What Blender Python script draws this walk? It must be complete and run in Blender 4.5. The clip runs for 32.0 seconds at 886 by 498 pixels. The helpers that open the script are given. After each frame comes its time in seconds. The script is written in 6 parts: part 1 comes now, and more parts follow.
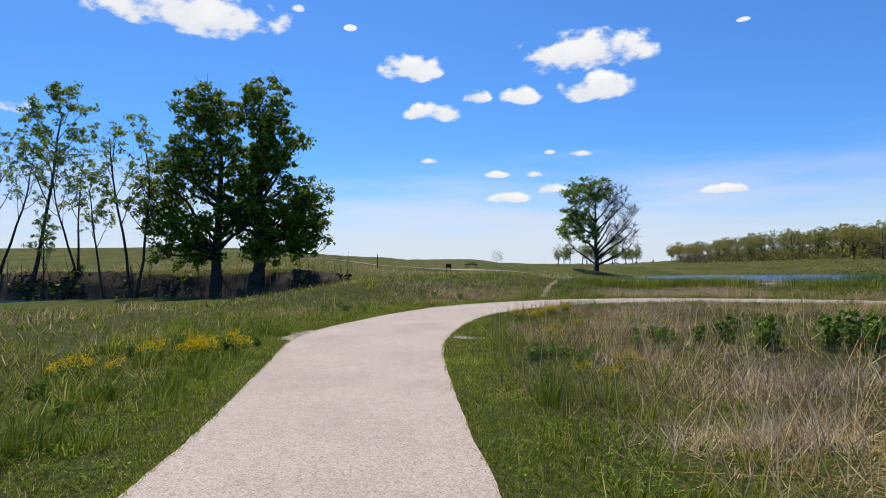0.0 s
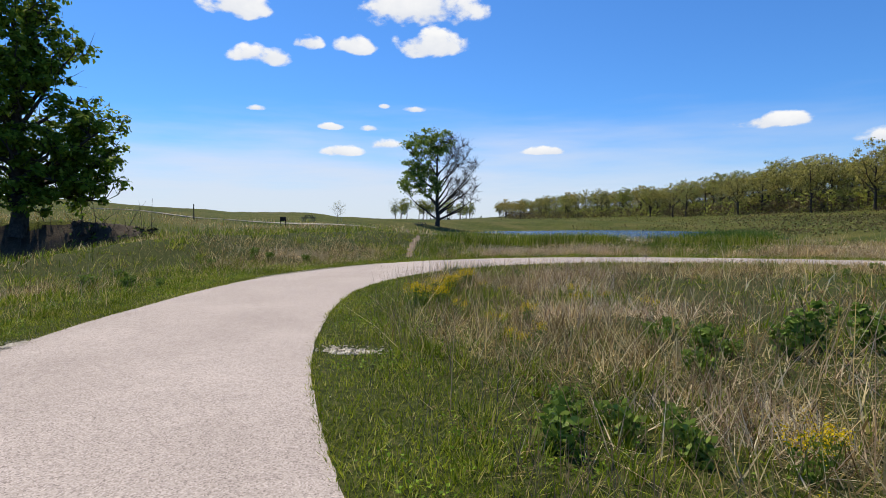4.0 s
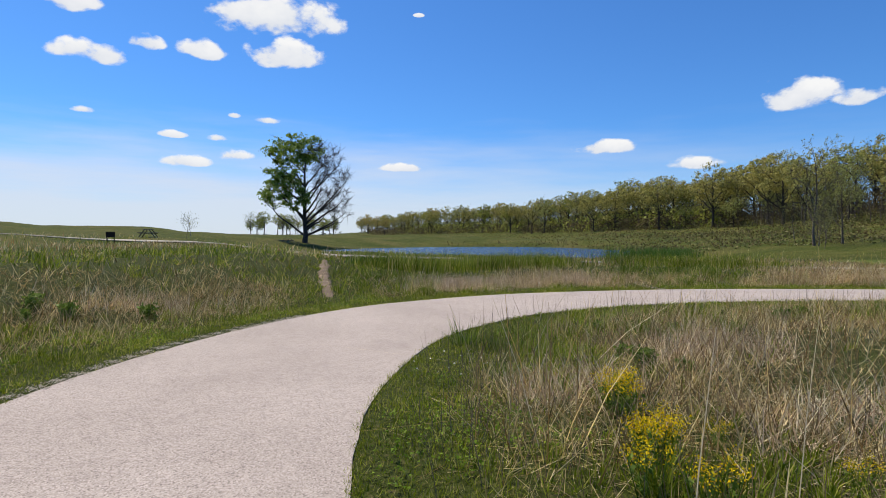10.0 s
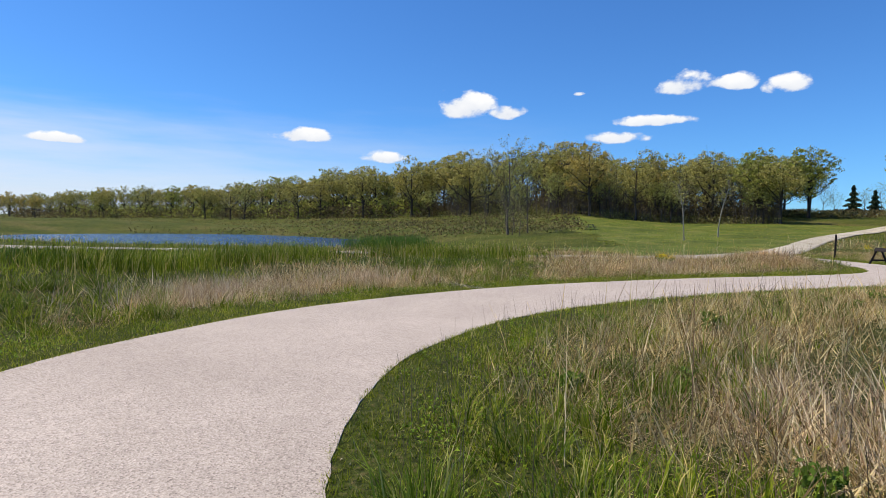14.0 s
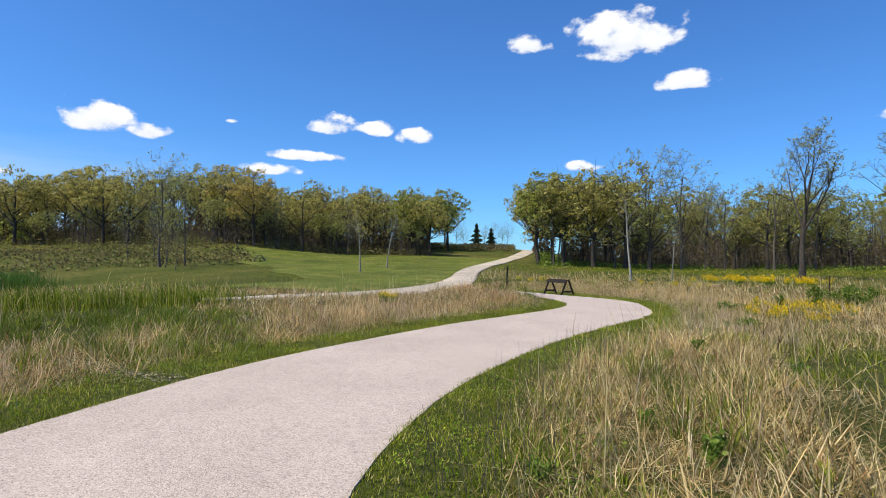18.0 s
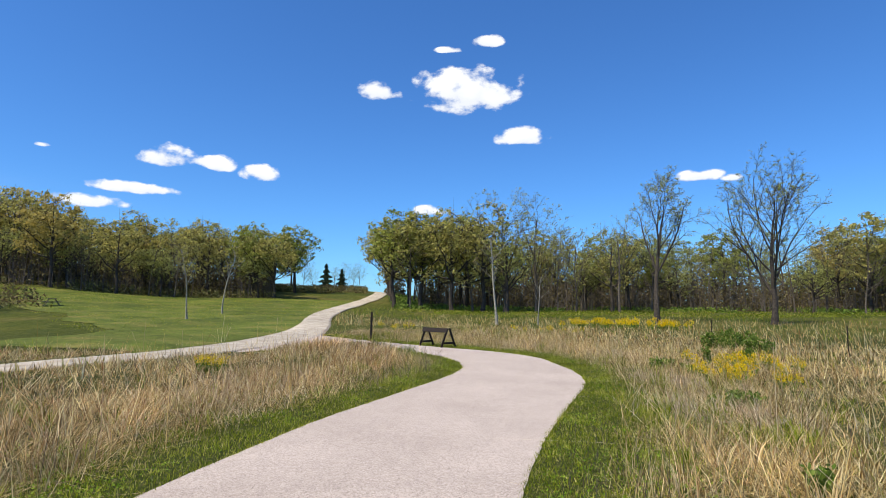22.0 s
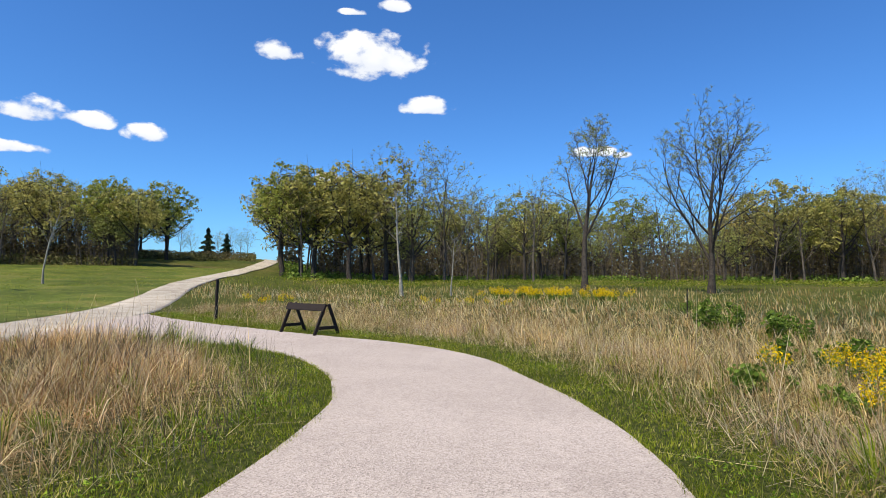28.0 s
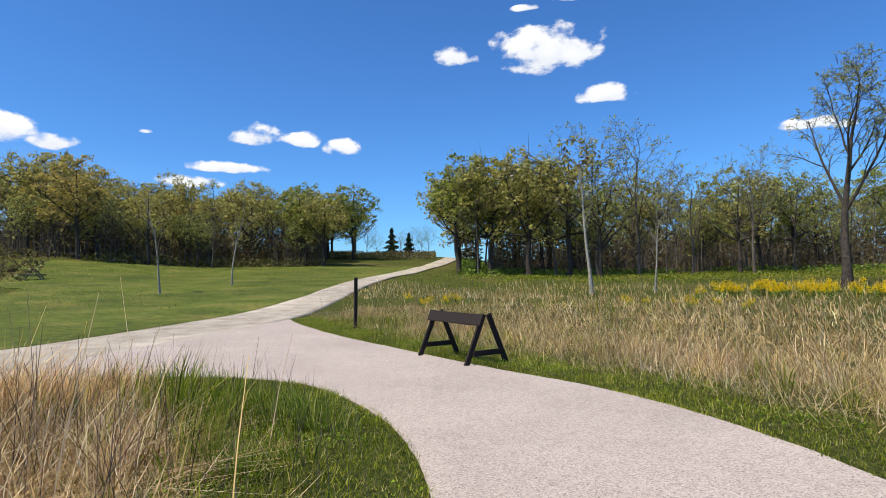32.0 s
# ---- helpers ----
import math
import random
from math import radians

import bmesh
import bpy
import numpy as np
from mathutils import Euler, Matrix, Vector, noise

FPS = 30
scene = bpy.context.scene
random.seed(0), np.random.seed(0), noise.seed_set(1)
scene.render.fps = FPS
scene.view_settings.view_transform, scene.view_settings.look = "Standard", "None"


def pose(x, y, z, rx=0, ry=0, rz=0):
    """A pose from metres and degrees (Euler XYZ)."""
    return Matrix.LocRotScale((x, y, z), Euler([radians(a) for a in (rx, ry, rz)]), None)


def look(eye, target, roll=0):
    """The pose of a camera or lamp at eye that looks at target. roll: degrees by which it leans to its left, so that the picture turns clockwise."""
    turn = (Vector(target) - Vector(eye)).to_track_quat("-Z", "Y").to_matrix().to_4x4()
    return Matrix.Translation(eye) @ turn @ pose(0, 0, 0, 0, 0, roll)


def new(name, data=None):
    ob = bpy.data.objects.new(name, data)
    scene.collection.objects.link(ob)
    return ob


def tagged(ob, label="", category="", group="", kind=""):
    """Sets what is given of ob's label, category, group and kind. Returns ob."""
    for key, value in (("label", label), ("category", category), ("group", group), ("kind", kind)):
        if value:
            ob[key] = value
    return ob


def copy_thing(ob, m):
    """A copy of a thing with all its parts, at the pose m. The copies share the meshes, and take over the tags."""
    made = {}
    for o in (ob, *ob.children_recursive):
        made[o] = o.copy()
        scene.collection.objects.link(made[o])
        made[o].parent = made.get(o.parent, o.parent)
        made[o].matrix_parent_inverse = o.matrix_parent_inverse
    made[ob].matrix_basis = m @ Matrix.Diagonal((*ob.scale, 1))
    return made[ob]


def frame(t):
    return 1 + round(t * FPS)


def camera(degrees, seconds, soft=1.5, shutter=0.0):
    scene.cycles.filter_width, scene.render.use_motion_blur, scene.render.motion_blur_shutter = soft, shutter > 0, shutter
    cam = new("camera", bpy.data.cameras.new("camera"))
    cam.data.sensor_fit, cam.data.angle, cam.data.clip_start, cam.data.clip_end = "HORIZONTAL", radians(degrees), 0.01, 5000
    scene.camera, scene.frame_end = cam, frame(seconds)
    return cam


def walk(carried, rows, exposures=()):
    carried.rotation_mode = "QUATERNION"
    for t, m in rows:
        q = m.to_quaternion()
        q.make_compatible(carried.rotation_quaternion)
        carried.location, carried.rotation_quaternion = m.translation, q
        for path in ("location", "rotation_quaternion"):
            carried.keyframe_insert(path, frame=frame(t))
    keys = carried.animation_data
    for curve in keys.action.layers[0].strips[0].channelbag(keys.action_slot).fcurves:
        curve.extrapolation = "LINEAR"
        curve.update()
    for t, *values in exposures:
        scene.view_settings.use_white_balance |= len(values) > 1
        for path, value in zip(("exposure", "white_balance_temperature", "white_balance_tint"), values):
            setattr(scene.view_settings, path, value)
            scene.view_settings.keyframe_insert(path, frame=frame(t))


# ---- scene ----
cam = camera(75.90, 32.0, soft=0.45)
PATH = [
    (0.0, -0.000, -0.000, 1.599, 0.00, 1.95, 0.44),
    (0.5, 0.009, 0.820, 1.563, -1.02, 0.82, 0.43),
    (1.0, 0.007, 1.652, 1.537, -1.00, -0.75, 0.40),
    (1.5, -0.051, 2.476, 1.522, -1.59, -2.08, 0.37),
    (2.0, -0.112, 3.272, 1.516, -2.29, -2.66, 0.32),
    (2.5, -0.221, 4.030, 1.514, -4.73, -2.93, 0.29),
    (3.0, -0.282, 4.786, 1.515, -8.19, -2.66, 0.21),
    (3.5, -0.340, 5.549, 1.521, -13.80, -2.95, 0.10),
    (4.0, -0.320, 6.328, 1.527, -16.67, -2.67, -0.00),
    (4.5, -0.409, 7.117, 1.537, -16.38, -2.73, 0.04),
    (6.5, -0.506, 10.241, 1.561, -12.48, -1.05, 0.54),
    (7.0, -0.422, 11.001, 1.575, -16.82, -1.55, 0.49),
    (7.5, -0.293, 11.755, 1.595, -20.43, -1.92, 0.40),
    (8.0, -0.174, 12.514, 1.616, -22.96, -1.21, 0.32),
    (8.5, -0.098, 13.287, 1.635, -23.74, -1.20, 0.27),
    (9.0, -0.039, 14.047, 1.641, -25.24, -1.65, 0.18),
    (9.5, -0.003, 14.822, 1.635, -27.63, -1.19, 0.11),
    (10.0, 0.112, 15.579, 1.623, -30.95, -1.08, -0.08),
    (10.5, 0.273, 16.341, 1.607, -34.98, -1.33, -0.24),
    (11.0, 0.490, 17.110, 1.591, -37.49, -1.25, -0.31),
    (11.5, 0.709, 17.891, 1.574, -38.91, -1.22, -0.27),
    (12.0, 0.976, 18.627, 1.554, -40.23, -1.61, -0.28),
    (12.5, 1.261, 19.353, 1.540, -43.35, -1.75, -0.35),
    (13.0, 1.584, 20.026, 1.529, -50.43, -1.55, -0.48),
    (13.5, 1.947, 20.676, 1.521, -56.40, -2.10, -0.68),
    (15.5, 3.866, 23.089, 1.505, -72.55, -0.43, -0.81),
    (16.0, 4.466, 23.551, 1.515, -77.80, -0.53, -0.88),
    (16.5, 5.152, 23.900, 1.531, -82.55, 0.04, -0.93),
    (17.0, 5.894, 24.182, 1.553, -87.80, 0.81, -0.93),
    (17.5, 6.664, 24.414, 1.580, -91.60, 0.94, -0.87),
    (18.0, 7.440, 24.609, 1.608, -94.71, 1.48, -0.76),
    (18.5, 8.209, 24.741, 1.637, -96.90, 2.94, -0.71),
    (19.0, 8.951, 24.784, 1.668, -99.12, 4.20, -0.70),
    (19.5, 9.680, 24.761, 1.697, -101.55, 5.22, -0.68),
    (20.0, 10.410, 24.730, 1.722, -105.08, 5.92, -0.66),
    (20.5, 11.143, 24.679, 1.740, -106.48, 6.29, -0.63),
    (21.0, 11.880, 24.605, 1.757, -107.36, 6.10, -0.57),
    (21.5, 12.634, 24.523, 1.770, -108.02, 5.98, -0.53),
    (22.0, 13.360, 24.377, 1.778, -109.94, 5.85, -0.44),
    (22.5, 14.104, 24.222, 1.780, -110.45, 5.54, -0.40),
    (23.0, 14.844, 24.046, 1.774, -110.77, 4.56, -0.35),
    (23.5, 15.571, 23.829, 1.768, -111.35, 3.84, -0.36),
    (24.0, 16.282, 23.578, 1.758, -113.13, 2.34, -0.35),
    (24.5, 16.962, 23.255, 1.743, -113.72, 2.24, -0.38),
    (25.0, 17.624, 22.904, 1.729, -115.13, 2.70, -0.36),
    (25.5, 18.266, 22.513, 1.714, -114.81, 4.24, -0.42),
    (26.0, 18.926, 22.133, 1.699, -116.96, 4.74, -0.51),
    (26.5, 19.607, 21.702, 1.678, -119.70, 4.73, -0.65),
    (28.5, 22.793, 20.115, 1.565, -119.03, 2.23, -0.51),
    (29.0, 23.554, 19.807, 1.555, -116.57, 2.82, -0.38),
    (29.5, 24.285, 19.490, 1.549, -113.79, 3.87, -0.25),
    (30.0, 25.017, 19.209, 1.544, -111.29, 3.98, -0.02),
    (30.5, 25.728, 18.871, 1.539, -108.61, 3.75, 0.26),
    (31.0, 26.440, 18.581, 1.532, -104.99, 3.07, 0.54),
    (31.5, 27.145, 18.292, 1.524, -102.07, 2.37, 0.69),
    (32.0, 27.871, 18.091, 1.518, -101.52, 2.62, 0.83),
]
walk(cam, [(t, pose(x, y, z, 90 + b, c, a)) for t, x, y, z, a, b, c in PATH], [(0, -0.06), (2.5, 0.0), (4.5, -0.07), (9, -0.1), (13, -0.02), (17, 0.15), (24, 0.18), (32, 0.11)])

# ---- world, sun ----
SUN_AZ, SUN_EL = -20.0, 58.0  # degrees from +y towards +x, and above the horizon
world = bpy.data.worlds.new("sky")
scene.world = world
world.use_nodes = True
wn, wl = world.node_tree.nodes, world.node_tree.links
sky = wn.new("ShaderNodeTexSky")
sky.sky_type = "NISHITA"
sky.sun_disc = False
sky.sun_elevation = radians(SUN_EL)
sky.sun_rotation = radians(SUN_AZ)
sky.altitude = 250
sky.air_density = 1.0
sky.dust_density = 0.3
sky.ozone_density = 3.0
tone = wn.new("ShaderNodeMix")
tone.data_type, tone.blend_type = "RGBA", "MULTIPLY"
tone.inputs[0].default_value = 1.0
tone.inputs[7].default_value = (0.47, 0.9, 1.4, 1)
wl.new(sky.outputs[0], tone.inputs[6])
wl.new(tone.outputs[2], wn["Background"].inputs[0])
wn["Background"].inputs[1].default_value = 0.11

sun_data = bpy.data.lights.new("sun", "SUN")
sun_data.energy = 5.0
sun_data.angle = radians(0.53)
sun_data.color = (1.0, 0.91, 0.72)
sun = new("sun", sun_data)
se, sa = radians(SUN_EL), radians(SUN_AZ)
sun.matrix_world = look((math.sin(sa) * math.cos(se) * 200, math.cos(sa) * math.cos(se) * 200, math.sin(se) * 200), (0, 0, 0))
scene.view_settings.exposure = 0.0


# ---- materials ----
def mat(name):
    m = bpy.data.materials.new(name)
    m.use_nodes = True
    return m, m.node_tree.nodes, m.node_tree.links, m.node_tree.nodes["Principled BSDF"]


def ramp(nodes, *stops):
    r = nodes.new("ShaderNodeValToRGB")
    e = r.color_ramp.elements
    while len(e) < len(stops):
        e.new(0.5)
    for i, (p, c) in enumerate(stops):
        e[i].position = p
        e[i].color = (*c, 1)
    return r


def noise_tex(nodes, links, scale, detail=4.0, rough=0.55, coord=None):
    n = nodes.new("ShaderNodeTexNoise")
    n.inputs["Scale"].default_value = scale
    n.inputs["Detail"].default_value = detail
    n.inputs["Roughness"].default_value = rough
    if coord is not None:
        links.new(coord, n.inputs["Vector"])
    return n


def mix_col(nodes, links, fac, a, b, mode="MIX"):
    m = nodes.new("ShaderNodeMix")
    m.data_type = "RGBA"
    m.blend_type = mode
    ins = {i.identifier: i for i in m.inputs}
    for key, v in (("Factor_Float", fac), ("A_Color", a), ("B_Color", b)):
        if isinstance(v, (int, float)):
            ins[key].default_value = v
        elif isinstance(v, tuple):
            ins[key].default_value = (*v, 1)
        else:
            links.new(v, ins[key])
    return {o.identifier: o for o in m.outputs}["Result_Color"]


def bump(nodes, links, height, bsdf, strength=0.4, dist=0.02):
    b = nodes.new("ShaderNodeBump")
    b.inputs["Strength"].default_value = strength
    b.inputs["Distance"].default_value = dist
    links.new(height, b.inputs["Height"])
    links.new(b.outputs[0], bsdf.inputs["Normal"])


def position(nodes):
    return nodes.new("ShaderNodeNewGeometry").outputs["Position"]


def surface(name, scale, stops, rough=0.85, fine=None, bump_s=0.4, bump_d=0.01, big=None):
    """A rough surface: a coloured ramp on noise, finer grain, a large-scale tone and a relief."""
    m, n, l, b = mat(name)
    p = position(n)
    a = noise_tex(n, l, scale, 5, 0.6, p)
    r = ramp(n, *stops)
    l.new(a.outputs[0], r.inputs[0])
    col = r.outputs[0]
    h = a.outputs[0]
    if fine:
        f = noise_tex(n, l, fine, 3, 0.7, p)
        fr = ramp(n, (0.3, (0.62, 0.62, 0.62)), (0.7, (1.3, 1.3, 1.3)))
        l.new(f.outputs[0], fr.inputs[0])
        col = mix_col(n, l, 1.0, col, fr.outputs[0], "MULTIPLY")
        h = f.outputs[0]
    if big:
        g = noise_tex(n, l, big, 3, 0.5, p)
        gr = ramp(n, (0.35, (0.85, 0.85, 0.85)), (0.65, (1.1, 1.1, 1.1)))
        l.new(g.outputs[0], gr.inputs[0])
        col = mix_col(n, l, 1.0, col, gr.outputs[0], "MULTIPLY")
    l.new(col, b.inputs["Base Color"])
    b.inputs["Roughness"].default_value = rough
    b.inputs["Specular IOR Level"].default_value = 0.2
    bump(n, l, h, b, bump_s, bump_d)
    return m


def leafy(name, stops, thin=0.35, rough=0.6, patch=0.0):
    """Leaves and blades: colour differs from piece to piece, light passes through."""
    m, n, l, b = mat(name)
    geo = n.new("ShaderNodeNewGeometry")
    r = ramp(n, *stops)
    l.new(geo.outputs["Random Per Island"], r.inputs[0])
    col = r.outputs[0]
    if patch:
        g = noise_tex(n, l, patch, 3, 0.5, geo.outputs["Position"])
        gr = ramp(n, (0.35, (0.7, 0.72, 0.7)), (0.65, (1.25, 1.22, 1.1)))
        l.new(g.outputs[0], gr.inputs[0])
        col = mix_col(n, l, 1.0, col, gr.outputs[0], "MULTIPLY")
    l.new(col, b.inputs["Base Color"])
    b.inputs["Roughness"].default_value = rough
    b.inputs["Specular IOR Level"].default_value = 0.06
    t = n.new("ShaderNodeBsdfTranslucent")
    l.new(col, t.inputs["Color"])
    mx = n.new("ShaderNodeMixShader")
    mx.inputs[0].default_value = thin
    l.new(b.outputs[0], mx.inputs[1])
    l.new(t.outputs[0], mx.inputs[2])
    l.new(mx.outputs[0], n["Material Output"].inputs["Surface"])
    return m


def paint(name, col, rough=0.6, scale=14.0):
    a = tuple(c * 0.7 for c in col)
    return surface(name, scale, ((0.3, a), (0.7, col)), rough, scale * 8, 0.25, 0.004)


M_TRAIL, tn, tl, tb = mat("trail_chip_seal")
tp = position(tn)
tv = tn.new("ShaderNodeTexVoronoi")
tv.inputs["Scale"].default_value = 95
tl.new(tp, tv.inputs["Vector"])
tr_ = ramp(tn, (0.0, (0.19, 0.156, 0.136)), (0.35, (0.415, 0.35, 0.31)), (0.75, (0.53, 0.452, 0.402)), (1.0, (0.64, 0.56, 0.505)))
tl.new(tv.outputs["Color"], tr_.inputs[0])
tg = noise_tex(tn, tl, 0.55, 4, 0.6, tp)
tgr = ramp(tn, (0.3, (0.88, 0.865, 0.85)), (0.7, (1.06, 1.05, 1.04)))
tl.new(tg.outputs[0], tgr.inputs[0])
tc = mix_col(tn, tl, 1.0, tr_.outputs[0], tgr.outputs[0], "MULTIPLY")
tg2 = noise_tex(tn, tl, 6.0, 5, 0.7, tp)
tgr2 = ramp(tn, (0.3, (0.96, 0.955, 0.95)), (0.65, (1.05, 1.05, 1.05)))
tl.new(tg2.outputs[0], tgr2.inputs[0])
tc = mix_col(tn, tl, 1.0, tc, tgr2.outputs[0], "MULTIPLY")
tl.new(tc, tb.inputs["Base Color"])
tb.inputs["Roughness"].default_value = 0.9
tb.inputs["Specular IOR Level"].default_value = 0.1
bump(tn, tl, tv.outputs["Distance"], tb, 0.5, 0.004)

M_GRAVEL = surface("limestone_gravel", 1.2, ((0.3, (0.35, 0.29, 0.225)), (0.55, (0.5, 0.435, 0.35)), (0.75, (0.6, 0.53, 0.43))), 0.95, 60, 0.6, 0.015, 0.15)
M_DIRT = surface("bare_dirt", 3.0, ((0.3, (0.14, 0.1, 0.065)), (0.6, (0.26, 0.19, 0.13)), (0.8, (0.4, 0.33, 0.25))), 0.95, 40, 0.6, 0.02)
M_BANK = surface("shaded_bank", 0.8, ((0.3, (0.035, 0.026, 0.02)), (0.6, (0.09, 0.065, 0.045)), (0.8, (0.07, 0.09, 0.03))), 0.95, 12, 0.6, 0.08)
M_BARK = surface("bark", 5.0, ((0.3, (0.03, 0.025, 0.02)), (0.7, (0.1, 0.082, 0.068))), 0.9, 25, 0.6, 0.03)
M_BARK_GREY = surface("grey_bark", 5.0, ((0.3, (0.07, 0.056, 0.044)), (0.7, (0.18, 0.152, 0.122))), 0.9, 25, 0.6, 0.03)
M_BARK_PALE = surface("pale_bark", 6.0, ((0.3, (0.2, 0.18, 0.14)), (0.7, (0.46, 0.43, 0.36))), 0.85, 25, 0.5, 0.02)
M_BLACK = paint("black_stained_wood", (0.032, 0.023, 0.019), 0.7)
M_WOOD = paint("weathered_wood", (0.22, 0.19, 0.15), 0.8)

M_STALK = paint("brown_stalks", (0.3, 0.2, 0.115), 0.85, 3.0)
M_LAWN = surface("mown_lawn", 0.35, ((0.32, (0.065, 0.088, 0.01)), (0.5, (0.105, 0.13, 0.016)), (0.7, (0.18, 0.16, 0.04))), 0.95, 3.5, 0.9, 0.1, 0.12)

# meadow ground: soil and thatch with painted shade under the grass, greener and drier in patches
M_GROUND, gn, gl, gb = mat("meadow_ground")
gp = position(gn)
g1 = noise_tex(gn, gl, 0.11, 5, 0.6, gp)
g2 = noise_tex(gn, gl, 1.7, 5, 0.65, gp)
g3 = noise_tex(gn, gl, 14, 4, 0.7, gp)
gr1 = ramp(gn, (0.36, (0.058, 0.074, 0.012)), (0.5, (0.083, 0.092, 0.019)), (0.66, (0.125, 0.11, 0.036)))
gl.new(g1.outputs[0], gr1.inputs[0])
gr2 = ramp(gn, (0.3, (0.55, 0.6, 0.5)), (0.7, (1.35, 1.3, 1.15)))
gl.new(g2.outputs[0], gr2.inputs[0])
gr3 = ramp(gn, (0.3, (0.55, 0.55, 0.55)), (0.7, (1.4, 1.4, 1.4)))
gl.new(g3.outputs[0], gr3.inputs[0])
gc = mix_col(gn, gl, 1.0, mix_col(gn, gl, 1.0, gr1.outputs[0], gr2.outputs[0], "MULTIPLY"), gr3.outputs[0], "MULTIPLY")
# near the bend the soil colour is darkened to paint shade between blades
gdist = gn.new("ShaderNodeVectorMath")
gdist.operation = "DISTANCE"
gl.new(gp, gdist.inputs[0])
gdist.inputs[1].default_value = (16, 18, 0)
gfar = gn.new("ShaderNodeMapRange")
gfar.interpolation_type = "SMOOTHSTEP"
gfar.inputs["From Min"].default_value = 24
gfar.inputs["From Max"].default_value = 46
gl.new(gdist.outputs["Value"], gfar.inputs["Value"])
gsoil_shade = ramp(gn, (0.36, (0.02, 0.024, 0.005)), (0.52, (0.055, 0.068, 0.012)), (0.7, (0.13, 0.105, 0.045)))
gl.new(g3.outputs[0], gsoil_shade.inputs[0])
gc = mix_col(gn, gl, gfar.outputs[0], gsoil_shade.outputs[0], gc)
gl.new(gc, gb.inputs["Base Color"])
gb.inputs["Roughness"].default_value = 0.95
gb.inputs["Specular IOR Level"].default_value = 0.1
bump(gn, gl, g3.outputs[0], gb, 0.8, 0.08)

M_GREEN = leafy("green_grass", ((0.0, (0.05, 0.085, 0.006)), (0.4, (0.165, 0.222, 0.015)), (0.8, (0.34, 0.375, 0.042)), (0.97, (0.62, 0.5, 0.2))), 0.42, 0.45, 0.6)
M_VERGE = leafy("short_grass", ((0.0, (0.085, 0.13, 0.007)), (0.45, (0.24, 0.29, 0.02)), (0.8, (0.4, 0.41, 0.05)), (1.0, (0.68, 0.58, 0.25))), 0.42, 0.45, 0.8)
M_TUFT = leafy("dark_tuft_grass", ((0.0, (0.05, 0.09, 0.008)), (0.5, (0.15, 0.215, 0.022)), (0.85, (0.26, 0.32, 0.05)), (1.0, (0.5, 0.44, 0.2))), 0.4, 0.4, 0.6)
M_CLOVER = leafy("clover_leaves", ((0.0, (0.07, 0.14, 0.008)), (0.5, (0.17, 0.28, 0.02)), (1.0, (0.32, 0.42, 0.05))), 0.35, 0.5, 0.8)
M_BLOSSOM = leafy("white_petals", ((0.0, (0.6, 0.6, 0.52)), (1.0, (0.85, 0.85, 0.78))), 0.2, 0.7)
M_DRY = leafy("dry_grass", ((0.0, (0.21, 0.12, 0.04)), (0.4, (0.56, 0.4, 0.165)), (0.75, (0.82, 0.64, 0.32)), (1.0, (0.94, 0.83, 0.52))), 0.36, 0.6, 0.6)
M_RUST = leafy("russet_grass", ((0.0, (0.18, 0.085, 0.033)), (0.45, (0.53, 0.34, 0.175)), (0.8, (0.8, 0.585, 0.365)), (1.0, (0.94, 0.79, 0.56))), 0.34, 0.7, 0.6)
M_STRAW = leafy("bleached_straw", ((0.0, (0.3, 0.19, 0.12)), (0.5, (0.64, 0.48, 0.33)), (1.0, (0.88, 0.77, 0.58))), 0.25, 0.7, 0.9)
M_THATCH = leafy("grey_thatch", ((0.0, (0.12, 0.075, 0.03)), (0.5, (0.43, 0.32, 0.15)), (1.0, (0.84, 0.7, 0.43))), 0.34, 0.8, 1.1)
M_REED = leafy("reeds", ((0.0, (0.05, 0.11, 0.015)), (0.6, (0.1, 0.19, 0.03)), (1.0, (0.19, 0.26, 0.06))), 0.35, 0.5)
M_WEED = leafy("broad_weed_leaves", ((0.0, (0.07, 0.125, 0.018)), (0.6, (0.17, 0.25, 0.038)), (1.0, (0.3, 0.37, 0.08))), 0.3, 0.45)
M_YELLOW = leafy("yellow_petals", ((0.0, (0.72, 0.45, 0.006)), (0.6, (0.85, 0.6, 0.008)), (1.0, (0.9, 0.72, 0.03))), 0.3, 0.6)
M_LEAF_DARK = leafy("dark_leaves", ((0.0, (0.07, 0.12, 0.012)), (0.6, (0.17, 0.25, 0.026)), (1.0, (0.34, 0.41, 0.06))), 0.5, 0.4)
M_LEAF_MID = leafy("fresh_leaves", ((0.0, (0.13, 0.2, 0.03)), (0.6, (0.24, 0.32, 0.06)), (1.0, (0.38, 0.45, 0.13))), 0.5, 0.5)
M_LEAF_MOSS = leafy("olive_leaves", ((0.0, (0.17, 0.19, 0.034)), (0.5, (0.29, 0.31, 0.058)), (1.0, (0.45, 0.46, 0.115))), 0.4, 0.55)
M_CRUMB = surface("pale_crumbs", 9.0, ((0.3, (0.38, 0.31, 0.22)), (0.7, (0.6, 0.52, 0.41))), 0.95, None, 0.1, 0.002)
M_LEAF_OAK = leafy("young_oak_leaves", ((0.0, (0.24, 0.21, 0.06)), (0.5, (0.41, 0.37, 0.1)), (1.0, (0.58, 0.53, 0.17))), 0.4, 0.55)
M_LEAF_GOLD = leafy("golden_spring_leaves", ((0.0, (0.33, 0.25, 0.06)), (0.5, (0.48, 0.38, 0.1)), (1.0, (0.6, 0.5, 0.18))), 0.4, 0.55)
